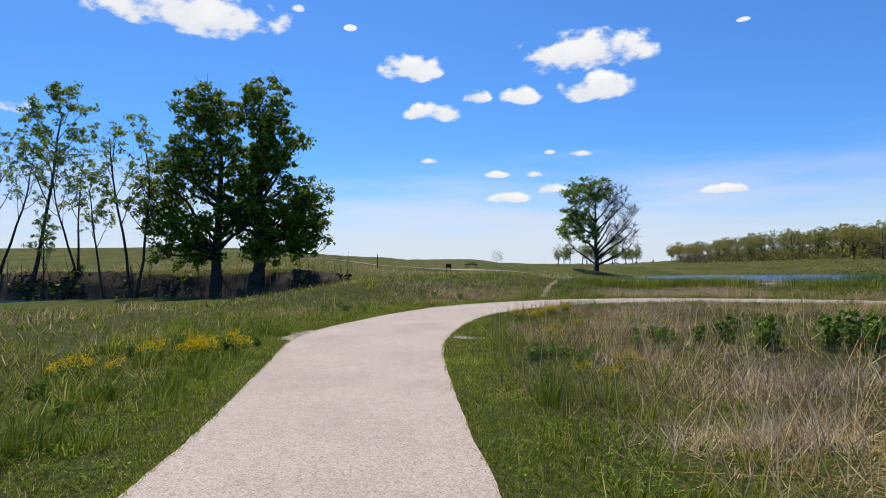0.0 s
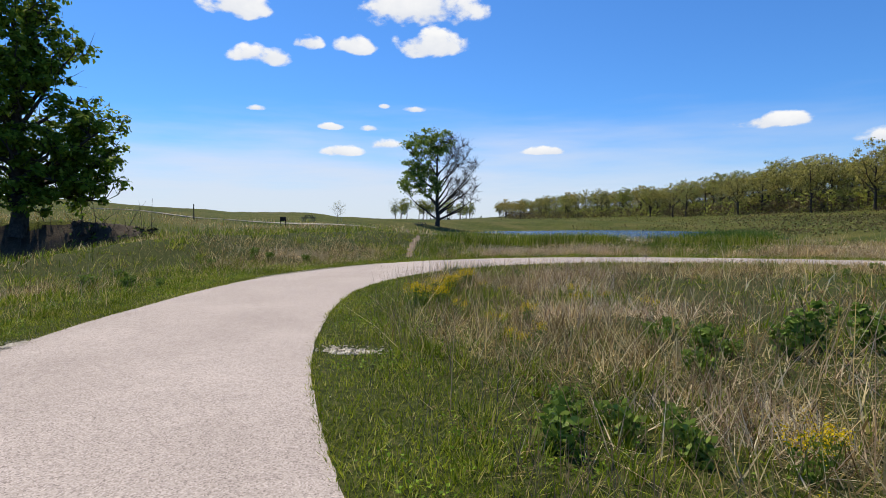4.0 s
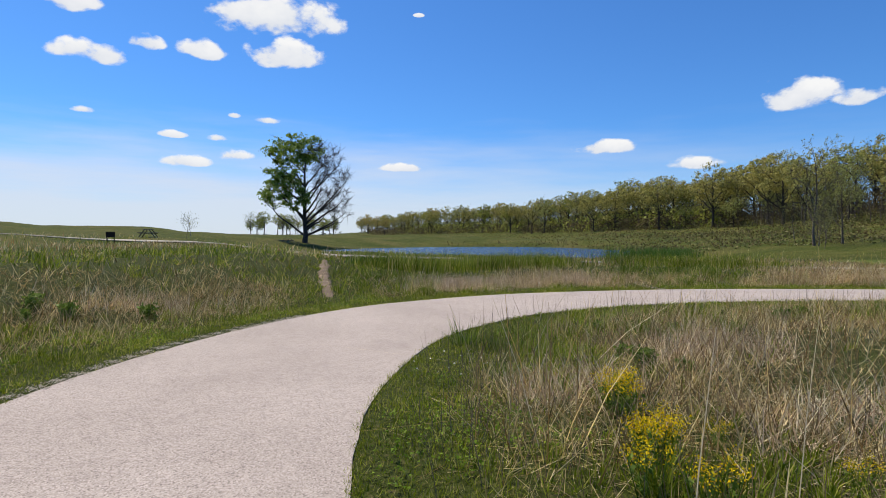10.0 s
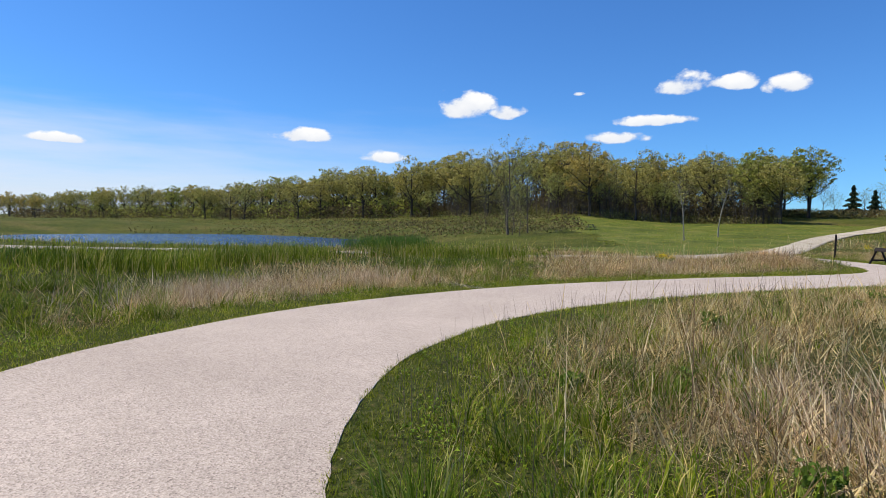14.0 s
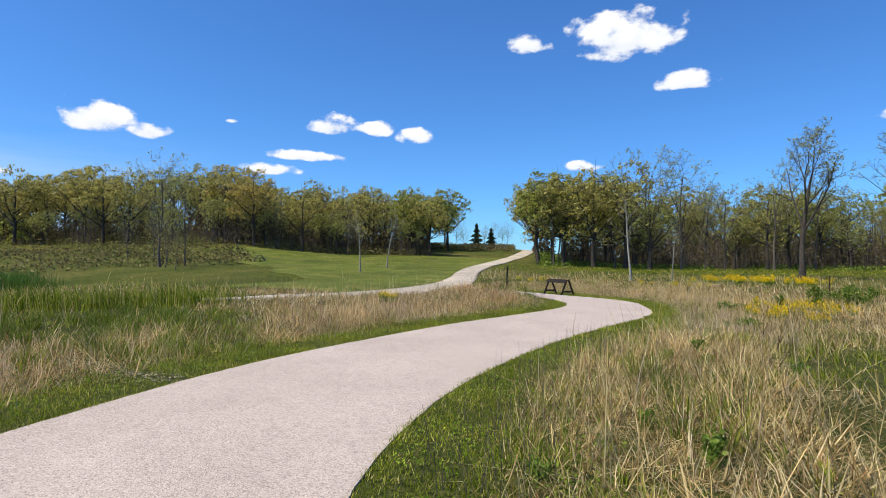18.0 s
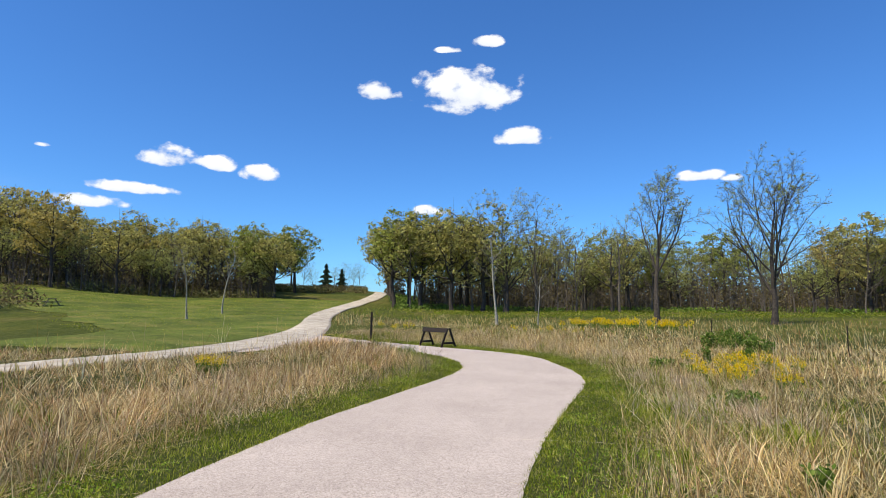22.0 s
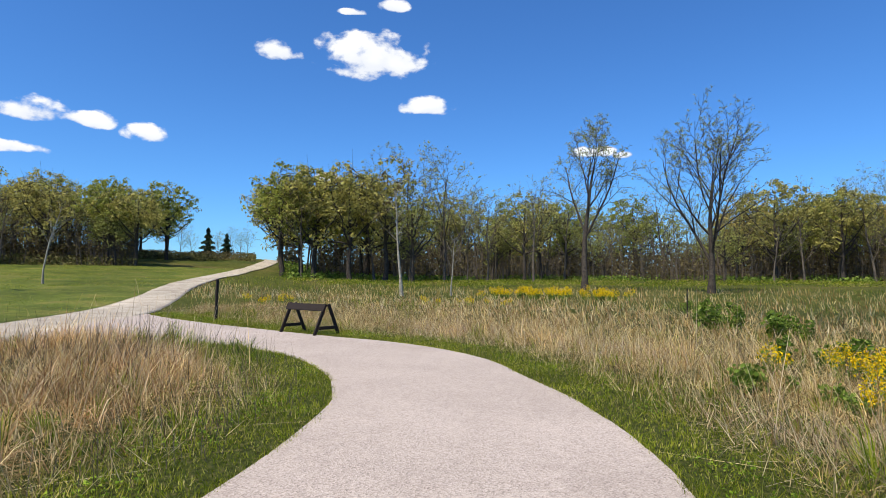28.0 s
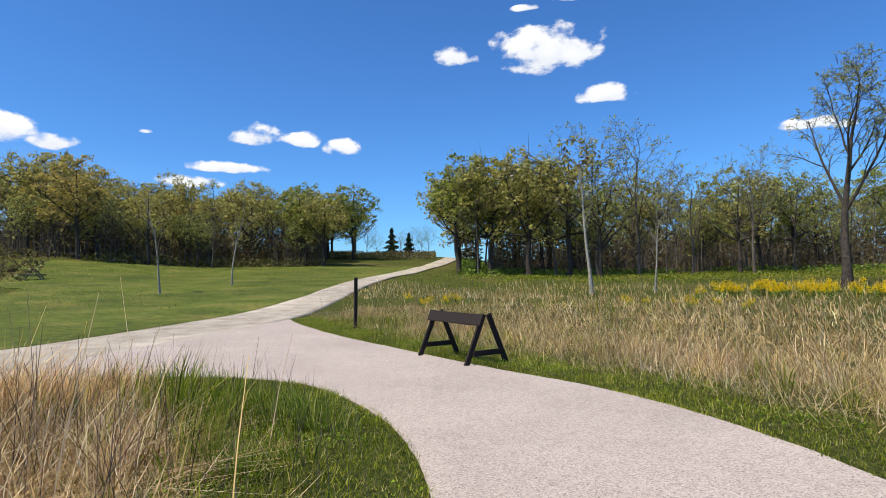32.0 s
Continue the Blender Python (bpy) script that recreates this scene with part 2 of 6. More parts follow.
M_LEAF_DULL = leafy("brown_brush", ((0.0, (0.075, 0.058, 0.03)), (0.6, (0.15, 0.118, 0.055)), (1.0, (0.24, 0.2, 0.095))), 0.35, 0.6)
M_LEAF_BUD = leafy("opening_buds", ((0.0, (0.22, 0.23, 0.06)), (0.6, (0.38, 0.39, 0.11)), (1.0, (0.52, 0.53, 0.18))), 0.4, 0.6)
M_FAR = leafy("distant_foliage", ((0.0, (0.06, 0.075, 0.055)), (1.0, (0.11, 0.12, 0.085))), 0.2, 0.8)
M_SCRUB = leafy("olive_scrub", ((0.0, (0.1, 0.1, 0.035)), (0.6, (0.19, 0.18, 0.06)), (1.0, (0.3, 0.27, 0.12))), 0.3, 0.7)
M_NEEDLE = leafy("fir_needles", ((0.0, (0.022, 0.04, 0.022)), (1.0, (0.06, 0.085, 0.05))), 0.15, 0.6)

M_WATER, an, al, ab = mat("pond_water")
ab.inputs["Base Color"].default_value = (0.02, 0.05, 0.11, 1)
ab.inputs["Roughness"].default_value = 0.12
aw = noise_tex(an, al, 1.6, 4, 0.6, position(an))
bump(an, al, aw.outputs[0], ab, 0.9, 0.25)

# sky backdrop: cumulus, soft ragged edges
M_CLOUD, cn, cl, cb = mat("cloud")
ctex = cn.new("ShaderNodeTexCoord")
cinf = cn.new("ShaderNodeObjectInfo")
csep = cn.new("ShaderNodeSeparateXYZ")
cl.new(ctex.outputs["UV"], csep.inputs[0])


def math_node(nodes, links, op, a, b=None, c=None, clamp=False):
    m = nodes.new("ShaderNodeMath")
    m.operation = op
    m.use_clamp = clamp
    for i, v in enumerate((a, b, c)):
        if v is None:
            continue
        if isinstance(v, (int, float)):
            m.inputs[i].default_value = v
        else:
            links.new(v, m.inputs[i])
    return m.outputs[0]


cvec = cn.new("ShaderNodeVectorMath")
cvec.operation = "MULTIPLY_ADD"
cl.new(ctex.outputs["Object"], cvec.inputs[0])
cvec.inputs[1].default_value = (1 / 160.0, 1 / 115.0, 1 / 160.0)
crand = cn.new("ShaderNodeCombineXYZ")
for i in range(3):
    cl.new(math_node(cn, cl, "MULTIPLY", cinf.outputs["Random"], 40.0 + 17 * i), crand.inputs[i])
cl.new(crand.outputs[0], cvec.inputs[2])
cnz = noise_tex(cn, cl, 1.0, 6, 0.52, cvec.outputs[0])
cu = math_node(cn, cl, "MULTIPLY_ADD", csep.outputs[0], 2.0, -1.0)
cv = math_node(cn, cl, "MULTIPLY_ADD", csep.outputs[1], 2.0, -0.85)
cv2 = math_node(cn, cl, "MAXIMUM", cv, math_node(cn, cl, "MULTIPLY", cv, -1.5))
cr2 = math_node(cn, cl, "ADD", math_node(cn, cl, "POWER", math_node(cn, cl, "ABSOLUTE", cu), 2.0), math_node(cn, cl, "POWER", cv2, 2.0))
cm = math_node(cn, cl, "SUBTRACT", math_node(cn, cl, "MULTIPLY_ADD", cnz.outputs[0], 2.6, -0.65), cr2)
cal = cn.new("ShaderNodeMapRange")
cal.interpolation_type = "SMOOTHSTEP"
cal.inputs["From Min"].default_value = 0.0
cal.inputs["From Max"].default_value = 0.5
cl.new(cm, cal.inputs["Value"])
cfall = cn.new("ShaderNodeMapRange")
cfall.inputs["From Min"].default_value = 1.0
cfall.inputs["From Max"].default_value = 0.75
cl.new(cr2, cfall.inputs["Value"])
calpha = math_node(cn, cl, "MULTIPLY", cal.outputs[0], cfall.outputs[0], clamp=True)
# grey shade painted in towards the base of each glowing cloud sheet
cshade = math_node(cn, cl, "MULTIPLY_ADD", csep.outputs[1], 0.8, math_node(cn, cl, "MULTIPLY_ADD", cnz.outputs[0], 0.9, -0.35), clamp=True)
ccol = ramp(cn, (0.12, (0.7, 0.75, 0.85)), (0.75, (1.0, 1.0, 1.0)))
cl.new(cshade, ccol.inputs[0])
cem = cn.new("ShaderNodeEmission")
cl.new(ccol.outputs[0], cem.inputs[0])
cem.inputs[1].default_value = 1.0
ctr = cn.new("ShaderNodeBsdfTransparent")
cmx = cn.new("ShaderNodeMixShader")
cl.new(calpha, cmx.inputs[0])
cl.new(ctr.outputs[0], cmx.inputs[1])
cl.new(cem.outputs[0], cmx.inputs[2])
cl.new(cmx.outputs[0], cn["Material Output"].inputs["Surface"])


# ---- mesh helpers ----
def mesh_np(name, verts, quads=None, tris=None, material=None, smooth=False):
    """A mesh from arrays of corners, quads and triangles."""
    me = bpy.data.meshes.new(name)
    verts = np.asarray(verts, dtype=np.float32)
    q = np.zeros((0, 4), np.int32) if quads is None else np.asarray(quads, np.int32).reshape(-1, 4)
    t = np.zeros((0, 3), np.int32) if tris is None else np.asarray(tris, np.int32).reshape(-1, 3)
    me.vertices.add(len(verts))
    me.vertices.foreach_set("co", verts.ravel())
    me.loops.add(q.size + t.size)
    me.loops.foreach_set("vertex_index", np.concatenate([q.ravel(), t.ravel()]).astype(np.int32))
    me.polygons.add(len(q) + len(t))
    start = np.concatenate([np.arange(len(q)) * 4, q.size + np.arange(len(t)) * 3]).astype(np.int32)
    me.polygons.foreach_set("loop_start", start)
    me.update(calc_edges=True)
    me.validate()
    if material:
        me.materials.append(material)
    me.polygons.foreach_set("use_smooth", np.full(len(me.polygons), smooth))
    return me


def part(name, bm, material, parent=None, label=""):
    """A bmesh as one mesh object under a thing or a part."""
    me = bpy.data.meshes.new(name)
    bm.to_mesh(me)
    bm.free()
    me.materials.append(material)
    ob = new(name, me)
    ob.parent = parent
    return tagged(ob, label)


def box_bm(sx, sy, sz, m=None, bevel=0.0):
    bm = bmesh.new()
    bmesh.ops.create_cube(bm, size=1)
    bmesh.ops.scale(bm, vec=(sx, sy, sz), verts=bm.verts)
    if bevel:
        bmesh.ops.bevel(bm, geom=bm.edges[:], offset=bevel, segments=2, affect="EDGES", profile=0.5)
    if m is not None:
        bm.transform(m)
    return bm


def beam(a, b, w, d, bevel=0.004):
    """A squared timber from a to b, w wide and d thick."""
    a, b = Vector(a), Vector(b)
    m = Matrix.Translation((a + b) / 2) @ (b - a).to_track_quat("Z", "Y").to_matrix().to_4x4()
    return box_bm(w, d, (b - a).length, m, bevel)


def smooth_step(a, b, x):
    t = np.clip((np.asarray(x, float) - a) / (b - a), 0, 1)
    return t * t * (3 - 2 * t)


def curve_through(pts, n):
    """Points evenly spaced on a smooth line through the given ones."""
    p = np.array(pts, float)
    ext = np.vstack([2 * p[0] - p[1], p, 2 * p[-1] - p[-2]])
    out = []
    for i in range(1, len(ext) - 2):
        for s in np.linspace(0, 1, 24, endpoint=False):
            a, b, c, d = ext[i - 1:i + 3]
            out.append(0.5 * (2 * b + (c - a) * s + (2 * a - 5 * b + 4 * c - d) * s * s + (3 * b - a - 3 * c + d) * s ** 3))
    out.append(p[-1])
    out = np.array(out)
    k = np.concatenate([[0], np.cumsum(np.linalg.norm(np.diff(out, axis=0), axis=1))])
    u = np.linspace(0, k[-1], n)
    return np.column_stack([np.interp(u, k, out[:, j]) for j in range(out.shape[1])])


def value_noise(x, y, scale, seed):
    """Smooth noise from 0 to 1, in cells of the given size."""
    x, y = np.asarray(x) / scale + 1000.3, np.asarray(y) / scale + 1000.7
    xi, yi = np.floor(x).astype(np.int64), np.floor(y).astype(np.int64)
    fx, fy = x - xi, y - yi
    fx, fy = fx * fx * (3 - 2 * fx), fy * fy * (3 - 2 * fy)

    def h(i, j):
        v = np.sin(i * 127.1 + j * 311.7 + seed * 74.7) * 43758.5453
        return v - np.floor(v)

    return (h(xi, yi) * (1 - fx) + h(xi + 1, yi) * fx) * (1 - fy) + (h(xi, yi + 1) * (1 - fx) + h(xi + 1, yi + 1) * fx) * fy


def fbm(x, y, scale, seed):
    return (value_noise(x, y, scale, seed) + 0.5 * value_noise(x, y, scale / 2.1, seed + 1) + 0.25 * value_noise(x, y, scale / 4.3, seed + 2)) / 1.75


# ---- plan ----
TRAIL_L = [(-1.9, -12), (-2.1, 0), (-2.3, 4.1), (-2.5, 6.2), (-3.0, 9.7), (-3.45, 13.2), (-3.15, 15.7), (-2.6, 17.6), (-2.0, 19.6), (-1.0, 22), (0.4, 24.1),
           (2.7, 26.4), (5.3, 28.0), (7.8, 28.6), (10, 28.7), (12, 28.4), (14, 27.85), (16.25, 27.0), (18.47, 25.8), (22.07, 23.45), (24.05, 21.88), (26.0, 20.25), (28.22, 18.47),
           (29.8, 17.8), (30.9, 17.5), (32.8, 17.38), (34.6, 17.7), (36.4, 18.6), (37.4, 20.4), (37.4, 22.4), (36.6, 24.4)]
TRAIL_R = [(0.9, -12), (0.6, 0), (0.4, 4.0), (0.25, 5.6), (0.1, 8.1), (0.0, 11), (0.1, 13), (0.4, 15), (0.9, 17.3), (1.65, 19.4), (2.8, 21.3), (4.9, 23.5),
           (7.3, 24.7), (9.2, 25.0), (11.1, 24.95), (13.0, 24.5), (15.2, 23.6), (18.15, 21.88), (20.5, 20.22), (22.5, 18.62), (25.2, 16.45), (27.45, 15.32),
           (29.3, 14.75), (31.2, 14.2), (33.2, 14.2), (35.0, 14.65), (36.9, 15.55), (39.8, 16.7), (42.7, 17.8), (46.5, 18.9), (50.0, 19.6)]
ROAD = [(-17, 69.5), (-12, 69), (-6, 69.5), (0, 68), (5, 62), (9, 55), (13, 48.3), (17.5, 43.3), (20.9, 39.9), (22.6, 37.0), (24.6, 34.2), (28, 31.2), (33, 28.2), (38.5, 25.1),
        (43, 22.9), (49, 21.0), (57, 18.9), (70, 16.5), (84, 12.5), (98, 8), (112, 2.5), (126, -2.5), (138, -6), (152, -9)]
POND = [(28, 95), (27.5, 78), (31, 69), (36, 61), (42, 55), (48.5, 53), (56, 59), (63.5, 70), (71, 83), (77, 98), (76, 112), (63, 118), (44, 112)]
NL = 420
trail_l, trail_r = curve_through(TRAIL_L, NL), curve_through(TRAIL_R, NL)
road_c = curve_through(ROAD, 260)
pond_ring = curve_through(POND + POND[:1], 90)[:-1]
trail_ring = np.vstack([trail_l[::3], trail_r[::-3]])


def ring_distance(x, y, ring):
    """Metres outside (+) or inside (-) a closed line."""
    x, y = np.asarray(x, float).ravel(), np.asarray(y, float).ravel()
    best = np.full(x.shape, 1e12)
    inside = np.zeros(x.shape, bool)
    a, b = ring, np.roll(ring, -1, axis=0)
    for (ax, ay), (bx, by) in zip(a, b):
        dx, dy = bx - ax, by - ay
        t = np.clip(((x - ax) * dx + (y - ay) * dy) / (dx * dx + dy * dy + 1e-12), 0, 1)
        best = np.minimum(best, (x - ax - t * dx) ** 2 + (y - ay - t * dy) ** 2)
        if ay != by:
            inside ^= ((ay > y) != (by > y)) & (x < (bx - ax) * (y - ay) / (by - ay) + ax)
    d = np.sqrt(best)
    return np.where(inside, -d, d)


def line_distance(x, y, line):
    x, y = np.asarray(x, float).ravel(), np.asarray(y, float).ravel()
    best = np.full(x.shape, 1e12)
    for (ax, ay), (bx, by) in zip(line[:-1], line[1:]):
        dx, dy = bx - ax, by - ay
        t = np.clip(((x - ax) * dx + (y - ay) * dy) / (dx * dx + dy * dy), 0, 1)
        best = np.minimum(best, (x - ax - t * dx) ** 2 + (y - ay - t * dy) ** 2)
    return np.sqrt(best)


def height(x, y, d_trail=None):
    """The lie of the land."""
    shape = np.shape(x)
    x, y = np.asarray(x, float).ravel(), np.asarray(y, float).ravel()
    d = ring_distance(x, y, trail_ring[::2]) if d_trail is None else d_trail
    r = np.hypot(x - 20, y - 20)
    th = np.degrees(np.arctan2(y - 20, x - 20))
    # rise beyond the outer side of the bend, carrying the gravel road
    outer = smooth_step(24, 30, y + np.clip(x - 10, 0, 40) * 0.42) * smooth_step(-14, -5, x)
    z = outer * smooth_step(0.8, 9, d) * (0.95 - 0.65 * smooth_step(5.5, 13, x) - 0.15 * smooth_step(20, 36, x))
    # land rising slowly to the north, with a long low hill to the north-west
    z = z + 2.1 * smooth_step(42, 130, y) * smooth_step(150, 60, x) + 2.5 * smooth_step(150, 500, y)
    z = z + 3.2 * smooth_step(62, 130, y) * smooth_step(-10, -60, x)
    z = z + 1.5 * smooth_step(47, 50, y) * smooth_step(-6, -14, x)
    z = z + 0.8 * np.exp(-((x + 16) ** 2 / 400 + (y - 67) ** 2 / 120)) * smooth_step(2, -9, x)
    z = z + 0.5 * smooth_step(80, 118, y) * smooth_step(28, -4, x) * smooth_step(-70, -25, x)
    # wooded hill to the east
    k = 1 + 0.8 * smooth_step(18, 45, th) + 1.6 * smooth_step(42, 62, th)
    amp = smooth_step(-26, -9, th) * smooth_step(80, 58, th) * 0.72 + 0.28 * smooth_step(-140, -100, th) * smooth_step(80, 58, th)
    z = z + 8.5 * (0.6 + 0.4 * smooth_step(8, 24, th)) * amp * smooth_step(45 * k, 150 * k, r) + 0.75 * smooth_step(28, 62, r) * smooth_step(-130, -90, th) * smooth_step(60, 30, th)
    # creek bed
    creek = smooth_step(4.5, 1.0, np.abs(y - 45.5 - 1.2 * np.sin(x * 0.22))) * smooth_step(-4, -8, x) * smooth_step(-75, -50, x)
    z = z - creek * 1.7 - 0.5 * smooth_step(22, 34, y) * smooth_step(52, 44, y) * smooth_step(-3, -9, x) * smooth_step(-80, -55, x)
    # pond bowl
    near = (x > 10) & (x < 150) & (y > 30) & (y < 170)
    if near.any():
        p = ring_distance(x[near], y[near], pond_ring)
        zz = z[near]
        s = smooth_step(-3, 19, p)
        z[near] = zz * s * (1 - 0.35 * smooth_step(26, 4, p)) + (-0.75) * (1 - s)
    # the gravel path rides on a low berm by the pond
    on = (x > 4) & (x < 33) & (y > 26) & (y < 44)
    if on.any():
        z[on] = z[on] + 0.04 * smooth_step(2.6, 1.0, line_distance(x[on], y[on], road_c[::4])) * smooth_step(32, 26, x[on])
    z = z + 0.22 * np.exp(-((x - 33.5) ** 2 / 14 + (y - 21.3) ** 2 / 7)) * smooth_step(0.3, 2, d)
    # uneven ground off the trail
    z = z + (fbm(x, y, 2.6, 3) - 0.5) * 0.22 * smooth_step(0.4, 3, d) * smooth_step(1.4, 3.5, line_distance(x, y, road_c[::6])) + (fbm(x, y, 17, 5) - 0.5) * 0.5 * smooth_step(3, 18, d)
    z = np.where(d < 0.3, -0.014 + 0.018 * smooth_step(-0.25, -0.02, d), z)
    return z.reshape(shape)


# ---- ground ----
def spread(lo, hi, fine, far, n):
    core = np.arange(lo, hi, fine)
    g = np.geomspace(fine, far, n)
    return np.concatenate([lo - np.cumsum(g)[::-1], core, core[-1] + np.cumsum(g)])


gx, gy = spread(-14, 60, 0.5, 620, 60), spread(-12, 44, 0.5, 620, 60)
GX, GY = np.meshgrid(gx, gy)
gd = ring_distance(GX, GY, trail_ring[::3])
GZ = height(GX, GY, gd)
nx, ny = len(gx), len(gy)
idx = np.arange(nx * ny).reshape(ny, nx)
quads = np.stack([idx[:-1, :-1], idx[:-1, 1:], idx[1:, 1:], idx[1:, :-1]], -1).reshape(-1, 4)
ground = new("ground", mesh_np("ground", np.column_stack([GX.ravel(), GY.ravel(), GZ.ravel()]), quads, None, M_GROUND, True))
tagged(ground, "grassy meadow ground rolling to the horizon", "ground", kind="structure")


def ground_z(x, y):
    x, y = np.asarray(x, float), np.asarray(y, float)
    i = np.clip(np.searchsorted(gx, x) - 1, 0, nx - 2)
    j = np.clip(np.searchsorted(gy, y) - 1, 0, ny - 2)
    u, v = (x - gx[i]) / (gx[i + 1] - gx[i]), (y - gy[j]) / (gy[j + 1] - gy[j])
    return (GZ[j, i] * (1 - u) + GZ[j, i + 1] * u) * (1 - v) + (GZ[j + 1, i] * (1 - u) + GZ[j + 1, i + 1] * u) * v


def ribbon(name, left, right, across, material, lift, edge_noise=0.0, crown=0.0, z=None, skirt=0.06, smooth=True):
    """A paved strip between two lines, with a dropped edge on both sides."""
    rng = np.random.default_rng(5)
    n = len(left)
    if edge_noise:
        left = left + rng.normal(0, edge_noise, left.shape)
        right = right + rng.normal(0, edge_noise, right.shape)
    rows = []
    for k in range(across + 1):
        s = k / across
        p = left * (1 - s) + right * s
        zz = (ground_z(p[:, 0], p[:, 1]) if z is None else np.full(n, z)) + lift + crown * (1 - (2 * s - 1) ** 2)
        rows.append(np.column_stack([p, zz]))
    lo, hi = rows[0].copy(), rows[-1].copy()
    lo[:, 2] -= skirt
    hi[:, 2] -= skirt
    rows = [lo] + rows + [hi]
    v = np.concatenate(rows)
    i = np.arange(len(rows) * n).reshape(len(rows), n)
    q = np.stack([i[:-1, :-1], i[1:, :-1], i[1:, 1:], i[:-1, 1:]], -1).reshape(-1, 4)
    return new(name, mesh_np(name, v, q, None, material, smooth))


trail = ribbon("trail", trail_l, trail_r, 10, M_TRAIL, 0.0, 0.006, 0.015, 0.012, smooth=False)
tagged(trail, "pale pinkish-grey chip-seal footpath bending through the meadow", "footpath", kind="structure")


def offset_line(line, w):
    t = np.gradient(line, axis=0)
    t /= np.linalg.norm(t, axis=1)[:, None]
    return line + np.column_stack([-t[:, 1], t[:, 0]]) * np.asarray(w).reshape(-1, 1)


rw = 0.95 + 0.25 * smooth_step(28, 40, road_c[:, 0]) + 0.4 * np.exp(-((road_c[:, 0] - 46) / 9.0) ** 2) + 0.15 * smooth_step(60, 110, road_c[:, 0])
road = ribbon("gravel_road", offset_line(road_c, rw), offset_line(road_c, -rw), 8, M_GRAVEL, 0.1 - 0.078 * smooth_step(24, 30, road_c[:, 0]) * smooth_step(75, 60, road_c[:, 0]), 0.03, 0.012, None, 0.05)
tagged(road, "pale limestone gravel road climbing the wooded hill", "gravel road", kind="structure")
lu, lv = np.meshgrid(np.linspace(36, 110, 130), np.linspace(0, 1, 70))
road_top = np.interp(lu, road_c[60:, 0], road_c[60:, 1]) + np.interp(lu, road_c[60:, 0], rw[60:]) * 0.98
lawn_top = np.minimum(20 + np.sqrt(np.maximum(90.0 ** 2 - (lu - 20) ** 2, 0)), 20 + np.tan(np.radians(20 + 4 * fbm(lu, lu * 0, 9, 71))) * np.maximum(lu - 24, 0))
lawn_top = np.maximum(lawn_top, road_top + 10 * smooth_step(36, 41, lu) * smooth_step(96, 80, lu))
lx, ly = lu, road_top + lv * np.maximum(lawn_top + 3 * (fbm(lu, lv * 4, 5, 72) - 0.5) - road_top, 0.02)
li_ = np.arange(lx.size).reshape(lx.shape)
lq = np.stack([li_[:-1, :-1], li_[:-1, 1:], li_[1:, 1:], li_[1:, :-1]], -1).reshape(-1, 4)
lawn_ob = new("lawn", mesh_np("lawn", np.column_stack([lx.ravel(), ly.ravel(), ground_z(lx.ravel(), ly.ravel()) + 0.035]), lq, None, M_LAWN, True))
tagged(lawn_ob, "mown green lawn sloping up to the wood", "lawn", kind="structure")
pond = new("pond_water", mesh_np("pond_water", np.column_stack([np.vstack([pond_ring.mean(0), pond_ring + (pond_ring - pond_ring.mean(0)) * 0.06]), np.full(len(pond_ring) + 1, -0.25)]),
                                 None, [(0, 1 + i, 1 + (i + 1) % len(pond_ring)) for i in range(len(pond_ring))], M_WATER))
tagged(pond, "blue rippled pond behind the grassy bank", "pond", kind="structure")
cw = np.array([(x, 45.5 + 1.2 * math.sin(x * 0.22)) for x in np.linspace(-60, -6.5, 60)])
creek = ribbon("creek_water", offset_line(cw, 1.9), offset_line(cw, -1.9), 2, M_WATER, 0, z=-0.72, skirt=0.0)
tagged(creek, "shaded creek water between grassy banks", "creek", kind="structure")


# dark sheet over the creek bank: brown soil with tree shade in its colour
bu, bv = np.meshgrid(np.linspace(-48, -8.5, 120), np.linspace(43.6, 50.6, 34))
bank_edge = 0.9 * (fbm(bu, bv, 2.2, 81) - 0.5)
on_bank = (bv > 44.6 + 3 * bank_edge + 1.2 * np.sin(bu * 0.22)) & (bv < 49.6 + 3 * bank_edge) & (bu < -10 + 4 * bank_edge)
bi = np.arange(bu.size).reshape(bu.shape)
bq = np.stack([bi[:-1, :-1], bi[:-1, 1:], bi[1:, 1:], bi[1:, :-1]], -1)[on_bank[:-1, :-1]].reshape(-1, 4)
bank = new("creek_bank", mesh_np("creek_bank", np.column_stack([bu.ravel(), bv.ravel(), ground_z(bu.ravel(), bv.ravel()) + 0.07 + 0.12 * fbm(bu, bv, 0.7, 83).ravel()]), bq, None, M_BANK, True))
tagged(bank, "bare brown soil bank of the creek with tree shade painted in", "bank", kind="structure")


def dirt_patch(name, line, width, material, label):
    c = curve_through(line, max(12, int(len(line) * 10)))
    w = width * (0.75 + 0.5 * value_noise(c[:, 0] * 3, c[:, 1] * 3, 1.0, 9)) * np.sin(np.linspace(0.25, math.pi - 0.25, len(c))) ** 0.4
    ob = ribbon(name, offset_line(c, w), offset_line(c, -w), 4, material, 0.006, 0.035, 0.004, None, 0.03)
    return tagged(ob, label, "dirt path", kind="structure")


